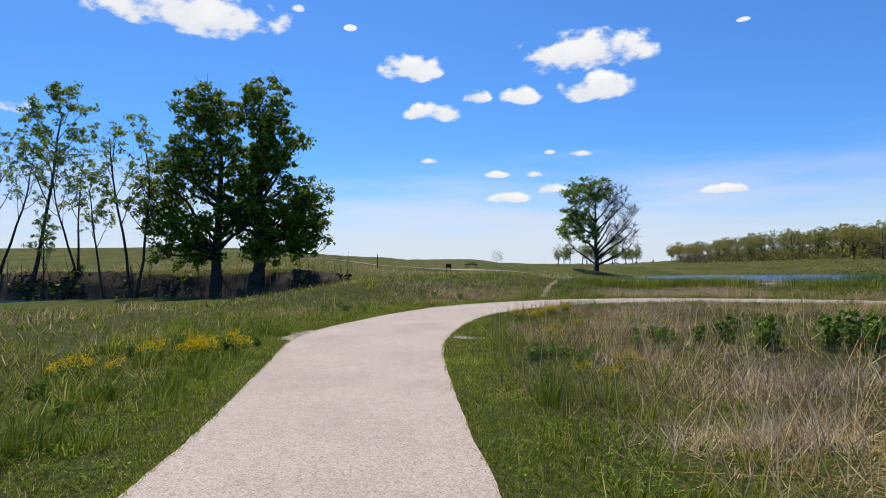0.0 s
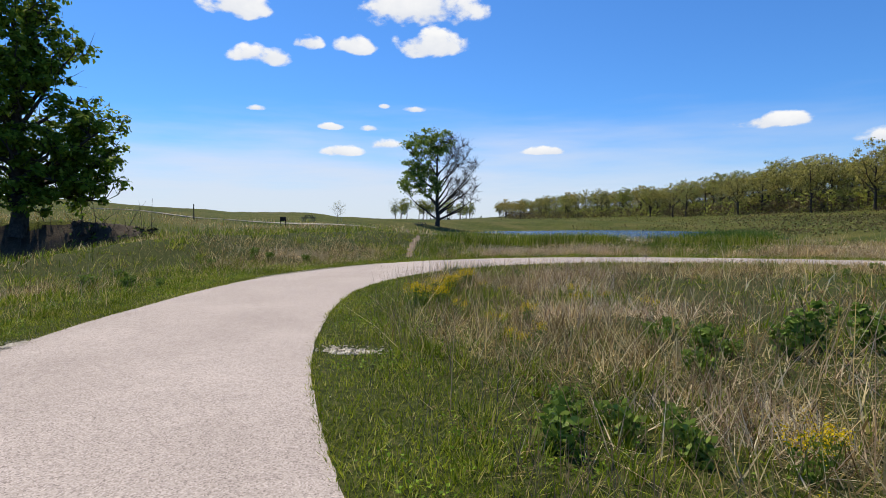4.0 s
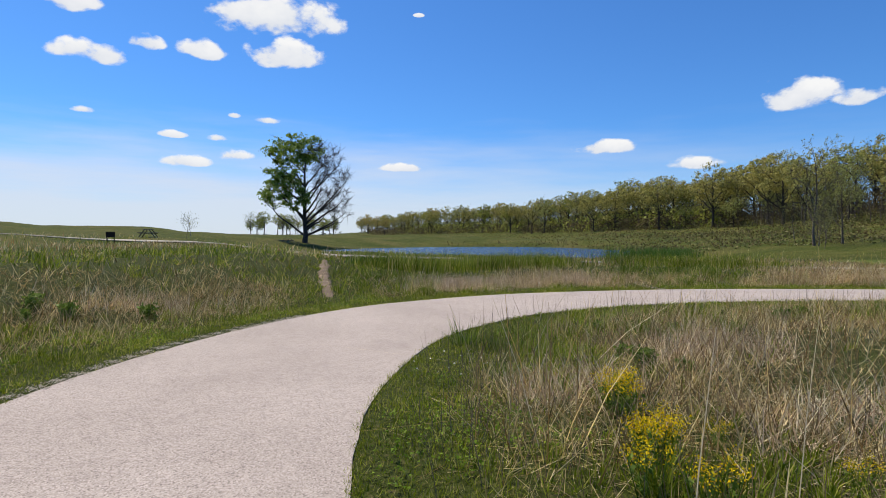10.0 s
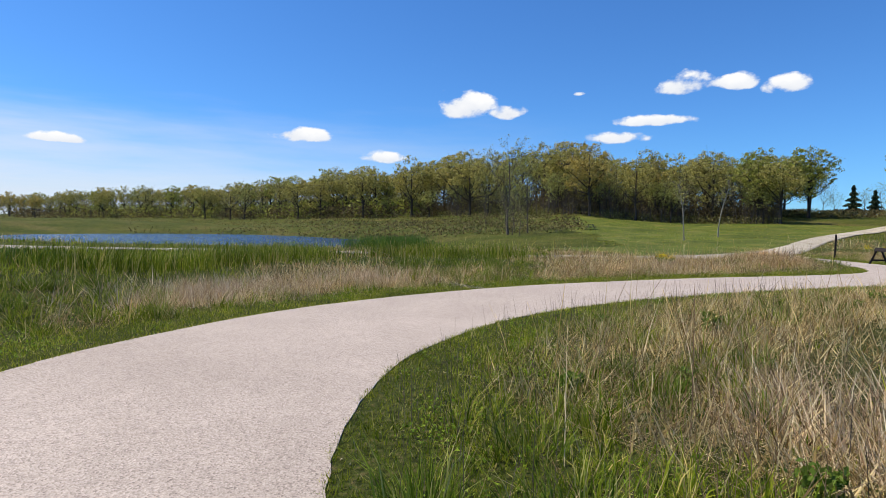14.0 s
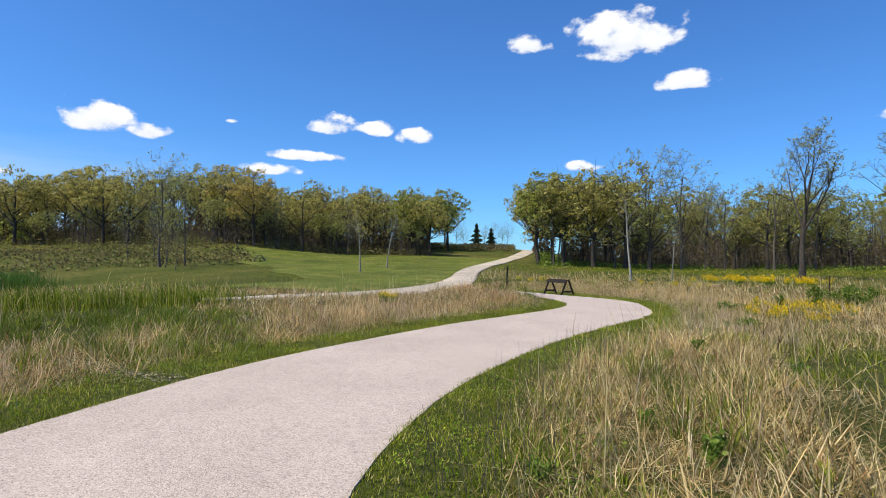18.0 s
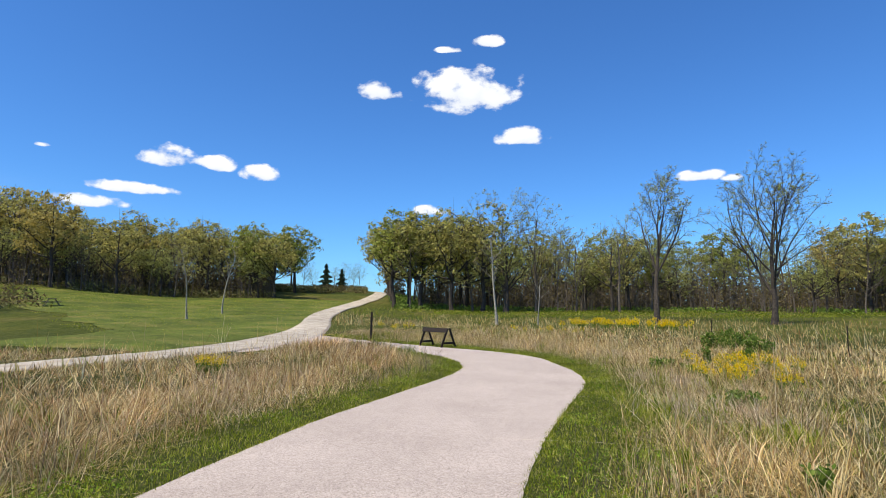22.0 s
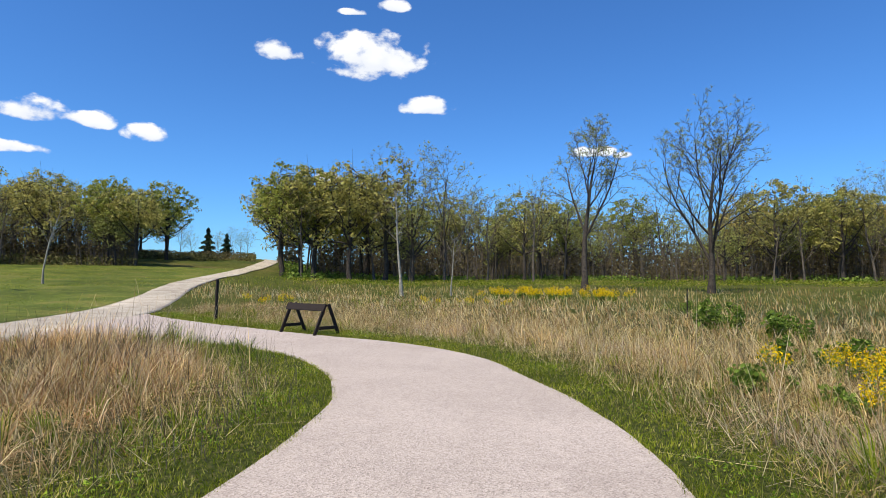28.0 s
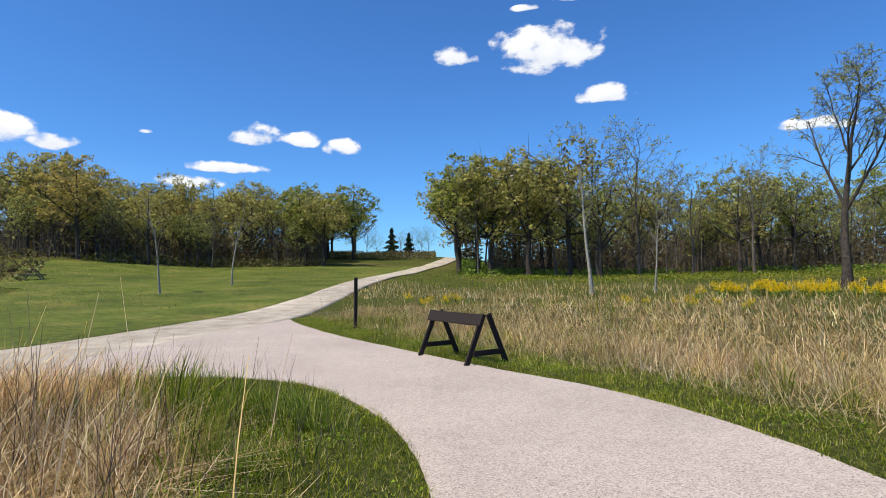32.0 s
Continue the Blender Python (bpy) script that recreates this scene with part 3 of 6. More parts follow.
DIRT = [[(5.2, 29.9), (5.9, 32.2), (7.2, 36.0)], [(15.3, 27.5), (15.9, 28.5), (16.7, 29.9)]]
PATCH = [[(-3.5, 12.9), (-3.62, 13.6), (-3.4, 14.8)], [(-0.7, 22.75), (0.5, 24.45), (2.0, 25.95), (3.6, 27.15)]]
for line in DIRT[:1]:
    dirt_patch("dirt_path", line, 0.17, M_DIRT, "worn bare-dirt footpath through the grass")
dirt_patch("gravel_patch", PATCH[0], 0.15, M_GRAVEL, "small patch of pale gravel spilt beside the footpath")
dirt_patch("gravel_patch", [(0.25, 13.2), (0.5, 13.05), (0.85, 12.9)], 0.13, M_GRAVEL, "small patch of pale gravel spilt beside the footpath")
soft_lines = [curve_through(l, 20) for l in DIRT + PATCH] + [np.array([(0.3, 13.25), (0.6, 13.12), (0.95, 12.95)])]

# ---- clouds ----
CLOUDS_NORTH = [
    (-24.5, 23.3, 16.0, 5.3), (-14.6, 24.4, 1.3, 0.9), (-9.4, 23.1, 1.2, 0.7), (-3.4, 19.8, 6.5, 3.5), (-1.0, 15.6, 6.6, 2.4), (3.2, 17.0, 3.0, 1.8),
    (7.8, 17.0, 4.4, 2.4), (14.1, 20.8, 12.8, 5.0), (15.4, 17.4, 7.7, 3.5), (-1.5, 10.8, 2.0, 0.8), (10.6, 11.5, 1.3, 0.8), (13.5, 11.2, 3.3, 0.9),
    (5.3, 9.4, 2.6, 0.9), (9.2, 9.3, 2.2, 0.9), (6.5, 7.1, 4.4, 1.4), (10.6, 7.8, 3.5, 1.4), (26.9, 7.1, 5.0, 1.1), (-37.4, 13.1, 3.3, 1.5), (28.3, 21.3, 1.1, 0.5)]
CLOUDS_EAST = [
    (46.6, 8.9, 7.0, 1.9), (55.0, 7.0, 5.9, 1.7), (62.8, 12.3, 6.4, 3.5), (66.9, 11.6, 3.8, 2.0), (83.5, 13.5, 5.3, 2.8), (87.6, 13.3, 4.0, 1.9),
    (91.6, 12.6, 4.1, 2.3), (80.8, 10.4, 7.7, 1.4), (77.6, 9.0, 6.0, 1.7), (108.2, 9.7, 4.5, 1.5), (112.2, 21.6, 11.5, 5.3), (103.2, 21.3, 5.2, 2.4),
    (114.3, 26.0, 3.0, 1.5), (110.4, 25.2, 3.0, 0.8), (118.0, 17.1, 6.3, 2.3), (134.5, 12.3, 4.3, 1.5), (137.2, 11.9, 1.9, 0.9), (73.8, 13.1, 1.5, 0.6)]


def cloud(az, el, wide, tall):
    """A domed sheet of cumulus far off, wide and tall in degrees of sky."""
    dist = 3600.0
    w, h = dist * radians(wide) * 1.2, dist * radians(tall) * 1.16
    nu, nv = 13, 9
    u, v = np.meshgrid(np.linspace(0, 1, nu), np.linspace(0, 1, nv))
    rr = np.clip(1 - (2 * u - 1) ** 2 - (2 * v - 1) ** 2, 0, 1)
    co = np.column_stack([((u - 0.5) * w).ravel(), ((v - 0.5) * h).ravel(), (rr * h * 0.4).ravel()])
    i = np.arange(nu * nv).reshape(nv, nu)
    q = np.stack([i[:-1, :-1], i[:-1, 1:], i[1:, 1:], i[1:, :-1]], -1).reshape(-1, 4)
    me = mesh_np("cloud", co, q, None, M_CLOUD, True)
    uv = me.uv_layers.new(name="UVMap")
    li = np.zeros(len(me.loops), np.int32)
    me.loops.foreach_get("vertex_index", li)
    uv.data.foreach_set("uv", np.column_stack([u.ravel(), v.ravel()])[li].astype(np.float32).ravel())
    ob = new("cloud", me)
    a, e = radians(az), radians(el)
    eye = Vector((12, 14, 1.6))
    at = eye + Vector((math.sin(a) * math.cos(e), math.cos(a) * math.cos(e), math.sin(e))) * dist
    ob.matrix_world = look(at, at * 2 - eye)
    ob.visible_shadow = False
    return tagged(ob, "white cumulus cloud drifting in a blue sky", "cloud", "fair-weather clouds", "structure")


for row in CLOUDS_NORTH + CLOUDS_EAST:
    cloud(*row)


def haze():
    """A pale veil of thin cloud low over the northern horizon, painted as a glowing sheet."""
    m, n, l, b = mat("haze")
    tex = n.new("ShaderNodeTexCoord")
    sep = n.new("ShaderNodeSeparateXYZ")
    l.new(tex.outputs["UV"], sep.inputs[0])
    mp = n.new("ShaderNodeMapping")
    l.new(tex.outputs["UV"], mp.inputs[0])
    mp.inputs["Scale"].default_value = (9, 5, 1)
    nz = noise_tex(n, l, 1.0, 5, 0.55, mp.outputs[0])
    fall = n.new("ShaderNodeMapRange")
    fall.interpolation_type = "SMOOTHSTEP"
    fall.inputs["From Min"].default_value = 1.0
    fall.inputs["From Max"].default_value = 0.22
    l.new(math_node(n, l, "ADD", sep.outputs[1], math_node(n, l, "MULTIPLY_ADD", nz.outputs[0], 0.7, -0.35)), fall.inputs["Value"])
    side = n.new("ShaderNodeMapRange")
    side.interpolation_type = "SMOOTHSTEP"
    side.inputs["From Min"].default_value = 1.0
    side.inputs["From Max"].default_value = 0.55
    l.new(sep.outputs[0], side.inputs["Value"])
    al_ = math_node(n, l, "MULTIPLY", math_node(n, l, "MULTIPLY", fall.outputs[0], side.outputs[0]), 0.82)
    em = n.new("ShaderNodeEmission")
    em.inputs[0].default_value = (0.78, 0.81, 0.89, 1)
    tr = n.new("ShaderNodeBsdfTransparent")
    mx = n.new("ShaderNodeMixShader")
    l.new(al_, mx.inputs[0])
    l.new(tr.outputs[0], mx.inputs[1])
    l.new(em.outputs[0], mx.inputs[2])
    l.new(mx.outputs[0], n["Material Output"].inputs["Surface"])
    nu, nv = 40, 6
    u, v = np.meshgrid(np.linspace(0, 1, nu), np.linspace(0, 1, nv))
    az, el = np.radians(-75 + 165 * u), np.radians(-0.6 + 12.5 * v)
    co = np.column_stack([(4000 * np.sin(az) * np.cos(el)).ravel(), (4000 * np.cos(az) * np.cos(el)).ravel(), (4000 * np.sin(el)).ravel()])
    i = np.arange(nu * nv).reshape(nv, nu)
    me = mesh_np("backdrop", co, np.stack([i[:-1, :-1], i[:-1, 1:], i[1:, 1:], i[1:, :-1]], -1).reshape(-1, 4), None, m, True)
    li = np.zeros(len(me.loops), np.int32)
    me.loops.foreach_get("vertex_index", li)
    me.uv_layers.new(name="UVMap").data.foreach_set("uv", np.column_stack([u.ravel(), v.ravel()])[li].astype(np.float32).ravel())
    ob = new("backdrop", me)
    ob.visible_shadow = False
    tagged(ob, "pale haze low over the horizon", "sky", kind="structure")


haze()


# ---- trees ----
class Wood:
    """Collects tubes for limbs and flat leaves for a crown."""

    def __init__(self, seed):
        self.rng = random.Random(seed)
        self.v, self.q, self.ends = [], [], []

    def tube(self, pts, radii, sides):
        start = len(self.v)
        up = Vector((0.3, 0.9, 0.1))
        for i, (p, r) in enumerate(zip(pts, radii)):
            d = (pts[min(i + 1, len(pts) - 1)] - pts[max(i - 1, 0)]).normalized()
            a = d.cross(up)
            a = a.normalized() if a.length > 0.05 else d.cross(Vector((1, 0, 0))).normalized()
            b = d.cross(a)
            for k in range(sides):
                t = 2 * math.pi * k / sides
                self.v.append(p + (a * math.cos(t) + b * math.sin(t)) * r)
        for i in range(len(pts) - 1):
            for k in range(sides):
                k2 = (k + 1) % sides
                self.q.append((start + i * sides + k, start + i * sides + k2, start + (i + 1) * sides + k2, start + (i + 1) * sides + k))

    def limb(self, base, way, length, radius, level, kind):
        rng = self.rng
        n = kind.get("segs", (7, 5, 4, 3, 3))[level]
        pts, radii, p, d = [base.copy()], [radius * (1.35 if level == 0 else 1)], base.copy(), way.normalized()
        tip = kind["tip"] if level == 0 else 0.25
        for i in range(n):
            d = (d + Vector((rng.gauss(0, 1), rng.gauss(0, 1), rng.gauss(0, 0.7))) * kind["bend"] * (0.6 if level == 0 else 1) + Vector((0, 0, kind["rise"][level]))).normalized()
            p = p + d * (length / n)
            pts.append(p.copy())
            radii.append(radius * (1 - (1 - tip) * (i + 1) / n))
        self.tube(pts, radii, kind.get("sides", (8, 5, 4, 3, 3))[level])
        last = level >= kind["levels"]
        if last or level >= kind["levels"] - 1:
            for i in range(1, len(pts)):
                self.ends.append((pts[i], d.copy()))
        if last:
            return
        count = kind["kids"][level]
        turn = rng.uniform(0, 6.28)
        for c in range(count):
            s = kind["bare"][level] + (1 - kind["bare"][level]) * (c + rng.uniform(0.1, 0.9)) / count
            f = s * n
            i = min(int(f), n - 1)
            at = pts[i].lerp(pts[i + 1], f - i)
            axis = (pts[i + 1] - pts[i]).normalized()
            turn += 2.4 + rng.uniform(-0.5, 0.5)
            side = axis.orthogonal().normalized()
            side.rotate(Matrix.Rotation(turn, 3, axis))
            ang = radians(kind["angle"][level] * rng.uniform(0.75, 1.25))
            way2 = axis * math.cos(ang) + side * math.sin(ang)
            ln = length * kind["ratio"][level] * rng.uniform(0.75, 1.2) * (1.15 - 0.55 * s)
            r2 = (radii[i] + (radii[i + 1] - radii[i]) * (f - i)) * kind["thin"]
            self.limb(at, way2, ln, max(r2, kind["least"]), level + 1, kind)

    def mesh(self, name, material):
        return mesh_np(name, np.array([tuple(v) for v in self.v]), self.q, None, material, True)

    def leaves(self, name, count, size, scatter, material, keep=None, droop=0.0, thin=False, per=12):
        rng = np.random.default_rng(self.rng.randint(0, 10 ** 6))
        ends = np.array([tuple(e[0]) for e in self.ends])
        if keep is not None:
            ends = ends[[keep(e) for e in ends]]
        c = ends[rng.integers(0, len(ends), max(count // per, 1))] + rng.normal(0, scatter * 0.3, (max(count // per, 1), 3))
        c[:, 2] -= droop * rng.random(len(c))
        return mesh_np(name, *clump_leaves(rng, c, scatter, per, size, thin), material)


def leaf_quads(rng, c, size):
    n = len(c)
    a = rng.normal(0, 1, (n, 3))
    a /= np.linalg.norm(a, axis=1)[:, None]
    return leaves_facing(rng, c, a, size, False)[:2]


def leaf_tris(rng, c, size):
    n = len(c)
    a = rng.normal(0, 1, (n, 3)) + (0, 0, 0.5)
    a /= np.linalg.norm(a, axis=1)[:, None]
    return leaves_facing(rng, c, a, size, True)


def leaves_facing(rng, c, face, size, thin):
    """Flat leaves at c, square to the given ways: lozenges or, thin, triangles."""
    n = len(c)
    a = np.cross(face, rng.normal(0, 1, (n, 3)))
    a /= np.linalg.norm(a, axis=1)[:, None] + 1e-9
    b = np.cross(face, a)
    s = (size * rng.uniform(0.6, 1.3, n))[:, None]
    if thin:
        v = np.stack([c - a * s * 0.55 - b * s * 0.25, c + b * s * 0.55, c + a * s * 0.55 - b * s * 0.2], 1).reshape(-1, 3)
        return v, None, np.arange(n * 3).reshape(-1, 3)
    v = np.stack([c - a * s * 0.6, c + b * s * 0.38, c + a * s * 0.6, c - b * s * 0.38], 1).reshape(-1, 3)
    return v, np.arange(n * 4).reshape(-1, 4), None


def clump_leaves(rng, centres, radius, per, size, thin, squash=0.72):
    """Leaves in rounded sprays about the given centres, facing outwards."""
    n = len(centres) * per
    c = np.repeat(centres, per, axis=0)
    r = np.repeat(radius * rng.uniform(0.6, 1.35, len(centres)), per)[:, None]
    out = rng.normal(0, 1, (n, 3)) + (0, 0, 0.35)
    out /= np.linalg.norm(out, axis=1)[:, None]
    p = c + out * r * rng.uniform(0.35, 1.1, (n, 1)) * (1, 1, squash)
    face = out + rng.normal(0, 0.45, (n, 3)) + (0, 0, 0.35)
    face /= np.linalg.norm(face, axis=1)[:, None]
    return leaves_facing(rng, p, face, size, thin)


def kind_of(**k):
    base = dict(levels=3, kids=(7, 5, 4, 3), bare=(0.35, 0.25, 0.2, 0.2), angle=(50, 45, 40, 40), ratio=(0.55, 0.5, 0.5, 0.5), rise=(0.03, 0.06, 0.05, 0.02, 0.0),
                bend=0.1, thin=0.6, least=0.012, tip=0.3)
    base.update(k)
    return base


true_size = {}


def tree_model(name, seed, tall, girth, kind, bark, leaf=None, count=0, size=0.3, scatter=0.4, keep=None, lean=(0, 0), stems=1, splay=0.3, droop=0.0, label="", category="tree", thin=False, per=12):
    """A tree of one or more stems with its crown, at the origin."""
    w = Wood(seed)
    for s in range(stems):
        t = 6.28 * s / max(stems, 1) + 0.6
        off = Vector((math.cos(t), math.sin(t), 0)) * (girth * 0.9 if stems > 1 else 0)
        way = Vector((lean[0], lean[1], 1)) + (Vector((math.cos(t), math.sin(t), 0)) * splay * w.rng.uniform(0.6, 1.2) if stems > 1 else Vector())
        w.limb(off + Vector((0, 0, -0.3)), way, tall * kind.get("trunk", 0.8) * (w.rng.uniform(0.85, 1.05) if stems > 1 else 1), girth, 0, kind)
    top = new(name)
    tagged(top, label, category)
    zs = max(v.z for v in w.v)
    f = tall / zs
    tr = new("trunk", w.mesh("trunk", bark))
    tr.parent = top
    if leaf:
        cr = new("crown", w.leaves("crown", count, size, scatter, leaf, keep, droop, thin, per))
        cr.parent = top
    top.scale = (f, f, f)
    true_size[top.name] = f
    return top


def domed_tree(name, seed, tall, girth, lobes, bark, leaf, clumps, per, radius, size, label, fork=0.3, limbs=12, thin=True, lean=(0, 0), shell=0.6, bare=()):
    """A tree whose limbs reach out from the trunk to sprays of leaves that fill rounded lobes (centre, half-widths); bare lobes hold twigs alone."""
    rng = np.random.default_rng(seed)
    w = Wood(seed)
    leafy_lobes, lobes = len(lobes), [*lobes, *bare]
    vol = np.array([(a * b * c) ** 0.75 for _, _, _, a, b, c in lobes])
    pick = rng.choice(len(lobes), clumps * 3, p=vol / vol.sum())
    lob = np.array(lobes)[pick]
    d = rng.normal(0, 1, (len(lob), 3))
    d /= np.linalg.norm(d, axis=1)[:, None]
    c = lob[:, :3] + d * lob[:, 3:] * rng.uniform(shell, 1.0, (len(lob), 1)) ** 0.8
    kept = []
    for p, k in zip(c, pick):
        if len(kept) < clumps and all(np.sum((p - np.array(q[:3])) ** 2) > (radius * 0.62) ** 2 for q in kept):
            kept.append((*p, k < leafy_lobes))
    in_leaf = np.array([q[3] for q in kept], bool)
    c = np.array([q[:3] for q in kept])
    stem, p = [], Vector((0, 0, -0.3))
    n = 9
    for i in range(n + 1):
        stem.append(p.copy())
        p = p + Vector((lean[0] + rng.normal(0, 0.07), lean[1] + rng.normal(0, 0.07), 1)) * (tall * 0.84 / n)
    w.tube(stem, [girth * (1.35 if i == 0 else 1.05 - 0.95 * (i / n) ** 1.2) for i in range(n + 1)], 7)

    def on_stem(z):
        f = min(max((z + 0.3) / (tall * 0.84) * n, 0), n - 0.01)
        i = int(f)
        return stem[i].lerp(stem[i + 1], f - i), girth * (1.05 - 0.95 * (f / n) ** 1.2)

    chosen = [int(rng.integers(len(c)))]
    while len(chosen) < min(limbs, len(c)):
        gap = np.min([np.sum((c - c[k]) ** 2, axis=1) for k in chosen], axis=0)
        chosen.append(int(np.argmax(gap)))
    nodes = []
    for k in chosen:
        e = Vector(c[k])
        z0 = max(fork * tall * rng.uniform(0.85, 1.25), e.z - math.hypot(e.x, e.y) * rng.uniform(0.7, 1.3))
        a, r0 = on_stem(min(z0, tall * 0.74))
        mid = a.lerp(e, 0.5) + Vector((e.x - a.x, e.y - a.y, 0)) * 0.14 + Vector(rng.normal(0, 0.035 * tall * 0.4, 3))
        pts, radii = [], []
        for j in range(7):
            f = j / 6
            q = a * (1 - f) ** 2 + mid * 2 * f * (1 - f) + e * f * f + Vector(rng.normal(0, 0.09, 3)) * (j > 0)
            pts.append(q)
            radii.append(max(min(r0 * 0.62, girth * 0.5) * (1 - 0.86 * f), 0.025))
            if j > 1:
                nodes.append((q, radii[-1]))
        w.tube(pts, radii, 4)
    at = np.array([tuple(q) for q, _ in nodes])
    for k in range(len(c)):
        if k in chosen:
            continue
        gap = np.sum((at - c[k]) ** 2, axis=1) + 3.0 * np.maximum(at[:, 2] - c[k, 2], 0) ** 2
        j = int(np.argmin(gap))
        a, e = nodes[j][0], Vector(c[k])
        mid = a.lerp(e, 0.55) + Vector(rng.normal(0, 0.16, 3))
        w.tube([a, mid, e], [min(nodes[j][1] * 0.6, 0.07), 0.035, 0.016], 3)
        for s in range(2 if in_leaf[k] else 15):
            w.tube([mid.lerp(e, 0.0 if in_leaf[k] else rng.random()), e + Vector(rng.normal(0, radius * 0.7, 3)) + Vector((0, 0, radius * 0.3))], [0.025, 0.01], 3)
    top = new(name)
    tagged(top, label, "tree")
    new("trunk", w.mesh("trunk", bark)).parent = top
    new("crown", mesh_np("crown", *clump_leaves(rng, c[in_leaf], radius, per, size, thin), leaf)).parent = top
    true_size[top.name] = 1.0
    return top


def stand(ob, x, y, turn=0.0, size=1.0, tilt=0.0, first=False):
    """Puts a tree model, or a copy of it, on the ground."""
    m = pose(x, y, float(ground_z(x, y)), tilt, 0, turn)
    f = true_size.get(ob.name, 1.0)
    t = ob if first else copy_thing(ob, m)
    t.matrix_basis = m @ Matrix.Diagonal((f * size, f * size, f * size, 1))
    return t


K_SLIM = kind_of(levels=3, kids=(9, 5, 3), bare=(0.45, 0.3, 0.2), angle=(34, 38, 40), ratio=(0.34, 0.5, 0.5), rise=(0.05, 0.09, 0.05, 0.0), bend=0.12, trunk=0.95, thin=0.5)
K_GREY = kind_of(levels=3, kids=(10, 6, 5), bare=(0.25, 0.2, 0.2), angle=(44, 42, 42), ratio=(0.62, 0.52, 0.5), rise=(0.03, 0.09, 0.06, 0.03), bend=0.11, trunk=0.85, least=0.02, segs=(6, 3, 2, 1), sides=(6, 3, 3, 3))
K_BARE = kind_of(levels=4, segs=(7, 6, 4, 3, 2), kids=(7, 7, 6, 4), bare=(0.36, 0.25, 0.2, 0.15), angle=(30, 36, 42, 42), ratio=(0.66, 0.46, 0.5, 0.5), rise=(0.03, 0.07, 0.05, 0.03, 0.0), bend=0.14, trunk=0.66, least=0.018, tip=0.22)
K_VASE = kind_of(levels=4, segs=(7, 5, 3, 2, 2), kids=(11, 7, 5, 4), bare=(0.22, 0.2, 0.2, 0.2), angle=(34, 34, 38, 40), ratio=(0.85, 0.5, 0.5, 0.5), rise=(0.03, 0.09, 0.06, 0.03, 0.0), bend=0.1, trunk=0.62, least=0.02, tip=0.2)
K_POLE = kind_of(levels=2, segs=(5, 2, 2), sides=(4, 3, 3), kids=(10, 4), bare=(0.45, 0.3), angle=(38, 36), ratio=(0.3, 0.45), rise=(0.02, 0.08, 0.04), bend=0.09, trunk=0.98, thin=0.45, least=0.015)

# the two dense trees by the creek
big = domed_tree("broadleaf_tree", 11, 17.6, 0.42, [(-1.0, 0, 11.4, 3.6, 3.4, 4.4), (-1.4, 0, 15.2, 2.6, 2.4, 2.6), (-4.8, 0.2, 7.2, 2.9, 2.7, 2.6), (-3.4, 0, 10.4, 2.2, 2.4, 2.0), (1.6, 0.4, 7.0, 2.4, 2.6, 2.6), (-2.4, -1.2, 4.6, 4.2, 2.4, 1.9), (-2.2, -0.6, 2.6, 3.6, 2.0, 1.3)],
                 M_BARK, M_LEAF_DARK, 520, 42, 0.6, 0.25, "tall dense dark-green broadleaf tree on the creek bank", 0.13, 44, False, shell=0.3)
stand(big, -19.7, 49.4, 0, 1.0, first=True)
big2 = domed_tree("broadleaf_tree", 15, 17.8, 0.46, [(0.4, 0, 14.6, 3.2, 2.6, 3.0), (1.4, 0, 11.4, 3.0, 2.6, 2.4), (0.4, -0.6, 9.0, 2.6, 2.4, 2.6), (3.9, 0.2, 6.6, 2.5, 2.5, 3.0), (4.2, 0, 3.4, 2.0, 2.0, 2.2), (1.2, -0.8, 2.4, 2.8, 1.8, 1.3), (2.0, -1.0, 4.6, 3.0, 2.4, 2.6), (-1.6, 0.5, 5.4, 1.8, 2.2, 2.8)],
                  M_BARK, M_LEAF_DARK, 440, 42, 0.62, 0.3, "tall dense dark-green broadleaf tree with ragged lobed crown", 0.16, 36, False, shell=0.2)
stand(big2, -16.1, 49.4, 0, 1.0, first=True)
stand(big, -42.5, 48.5, 120, 0.6)
# the slender leaning trees beside them
slim = tree_model("slender_tree", 21, 15.0, 0.16, K_SLIM, M_BARK, M_LEAF_MID, 3600, 0.2, 0.34, lean=(0.12, 0.0), label="slender leaning tree with thin leafy top")
slim2 = tree_model("slender_tree", 23, 15.0, 0.15, K_SLIM, M_BARK, M_LEAF_MID, 2900, 0.2, 0.36, lean=(-0.05, 0.05), stems=2, splay=0.12, label="twin-stemmed slender tree with thin leafy top")
stand(slim2, -26.2, 48.2, 160, 1.08, first=True)
stand(slim, -35.2, 48.6, 10, 1.22, first=True)
stand(slim, -28.5, 48.0, 180, 0.75)
stand(slim2, -31.8, 49.5, 70, 0.82)
stand(slim, -33.0, 46.9, 90, 0.55)
stand(slim2, -39.5, 50.5, 250, 0.95)
# the lone cottonwood on the rise
lone = domed_tree("lone_tree", 33, 18.6, 0.4, [(-2.4, 0, 13.2, 4.4, 4.6, 4.6), (-4.4, 0, 8.6, 2.8, 3.4, 3.2), (0.4, 0, 15.6, 2.8, 3, 2.4), (-1.5, -2, 7.6, 2.6, 2.4, 2.6)],
                  M_BARK, M_LEAF_MID, 330, 44, 0.95, 0.36, "lone many-stemmed tree, half in leaf and half bare", 0.06, 30, True, shell=0.35,
                  bare=[(4.4, 0, 10.8, 3.8, 4.2, 5.0), (5.2, 0, 6.2, 3.2, 3, 3.0), (3.0, 0, 14.4, 3, 3, 2.8)])
stand(lone, 30.8, 114.5, -16, 1.06, first=True)
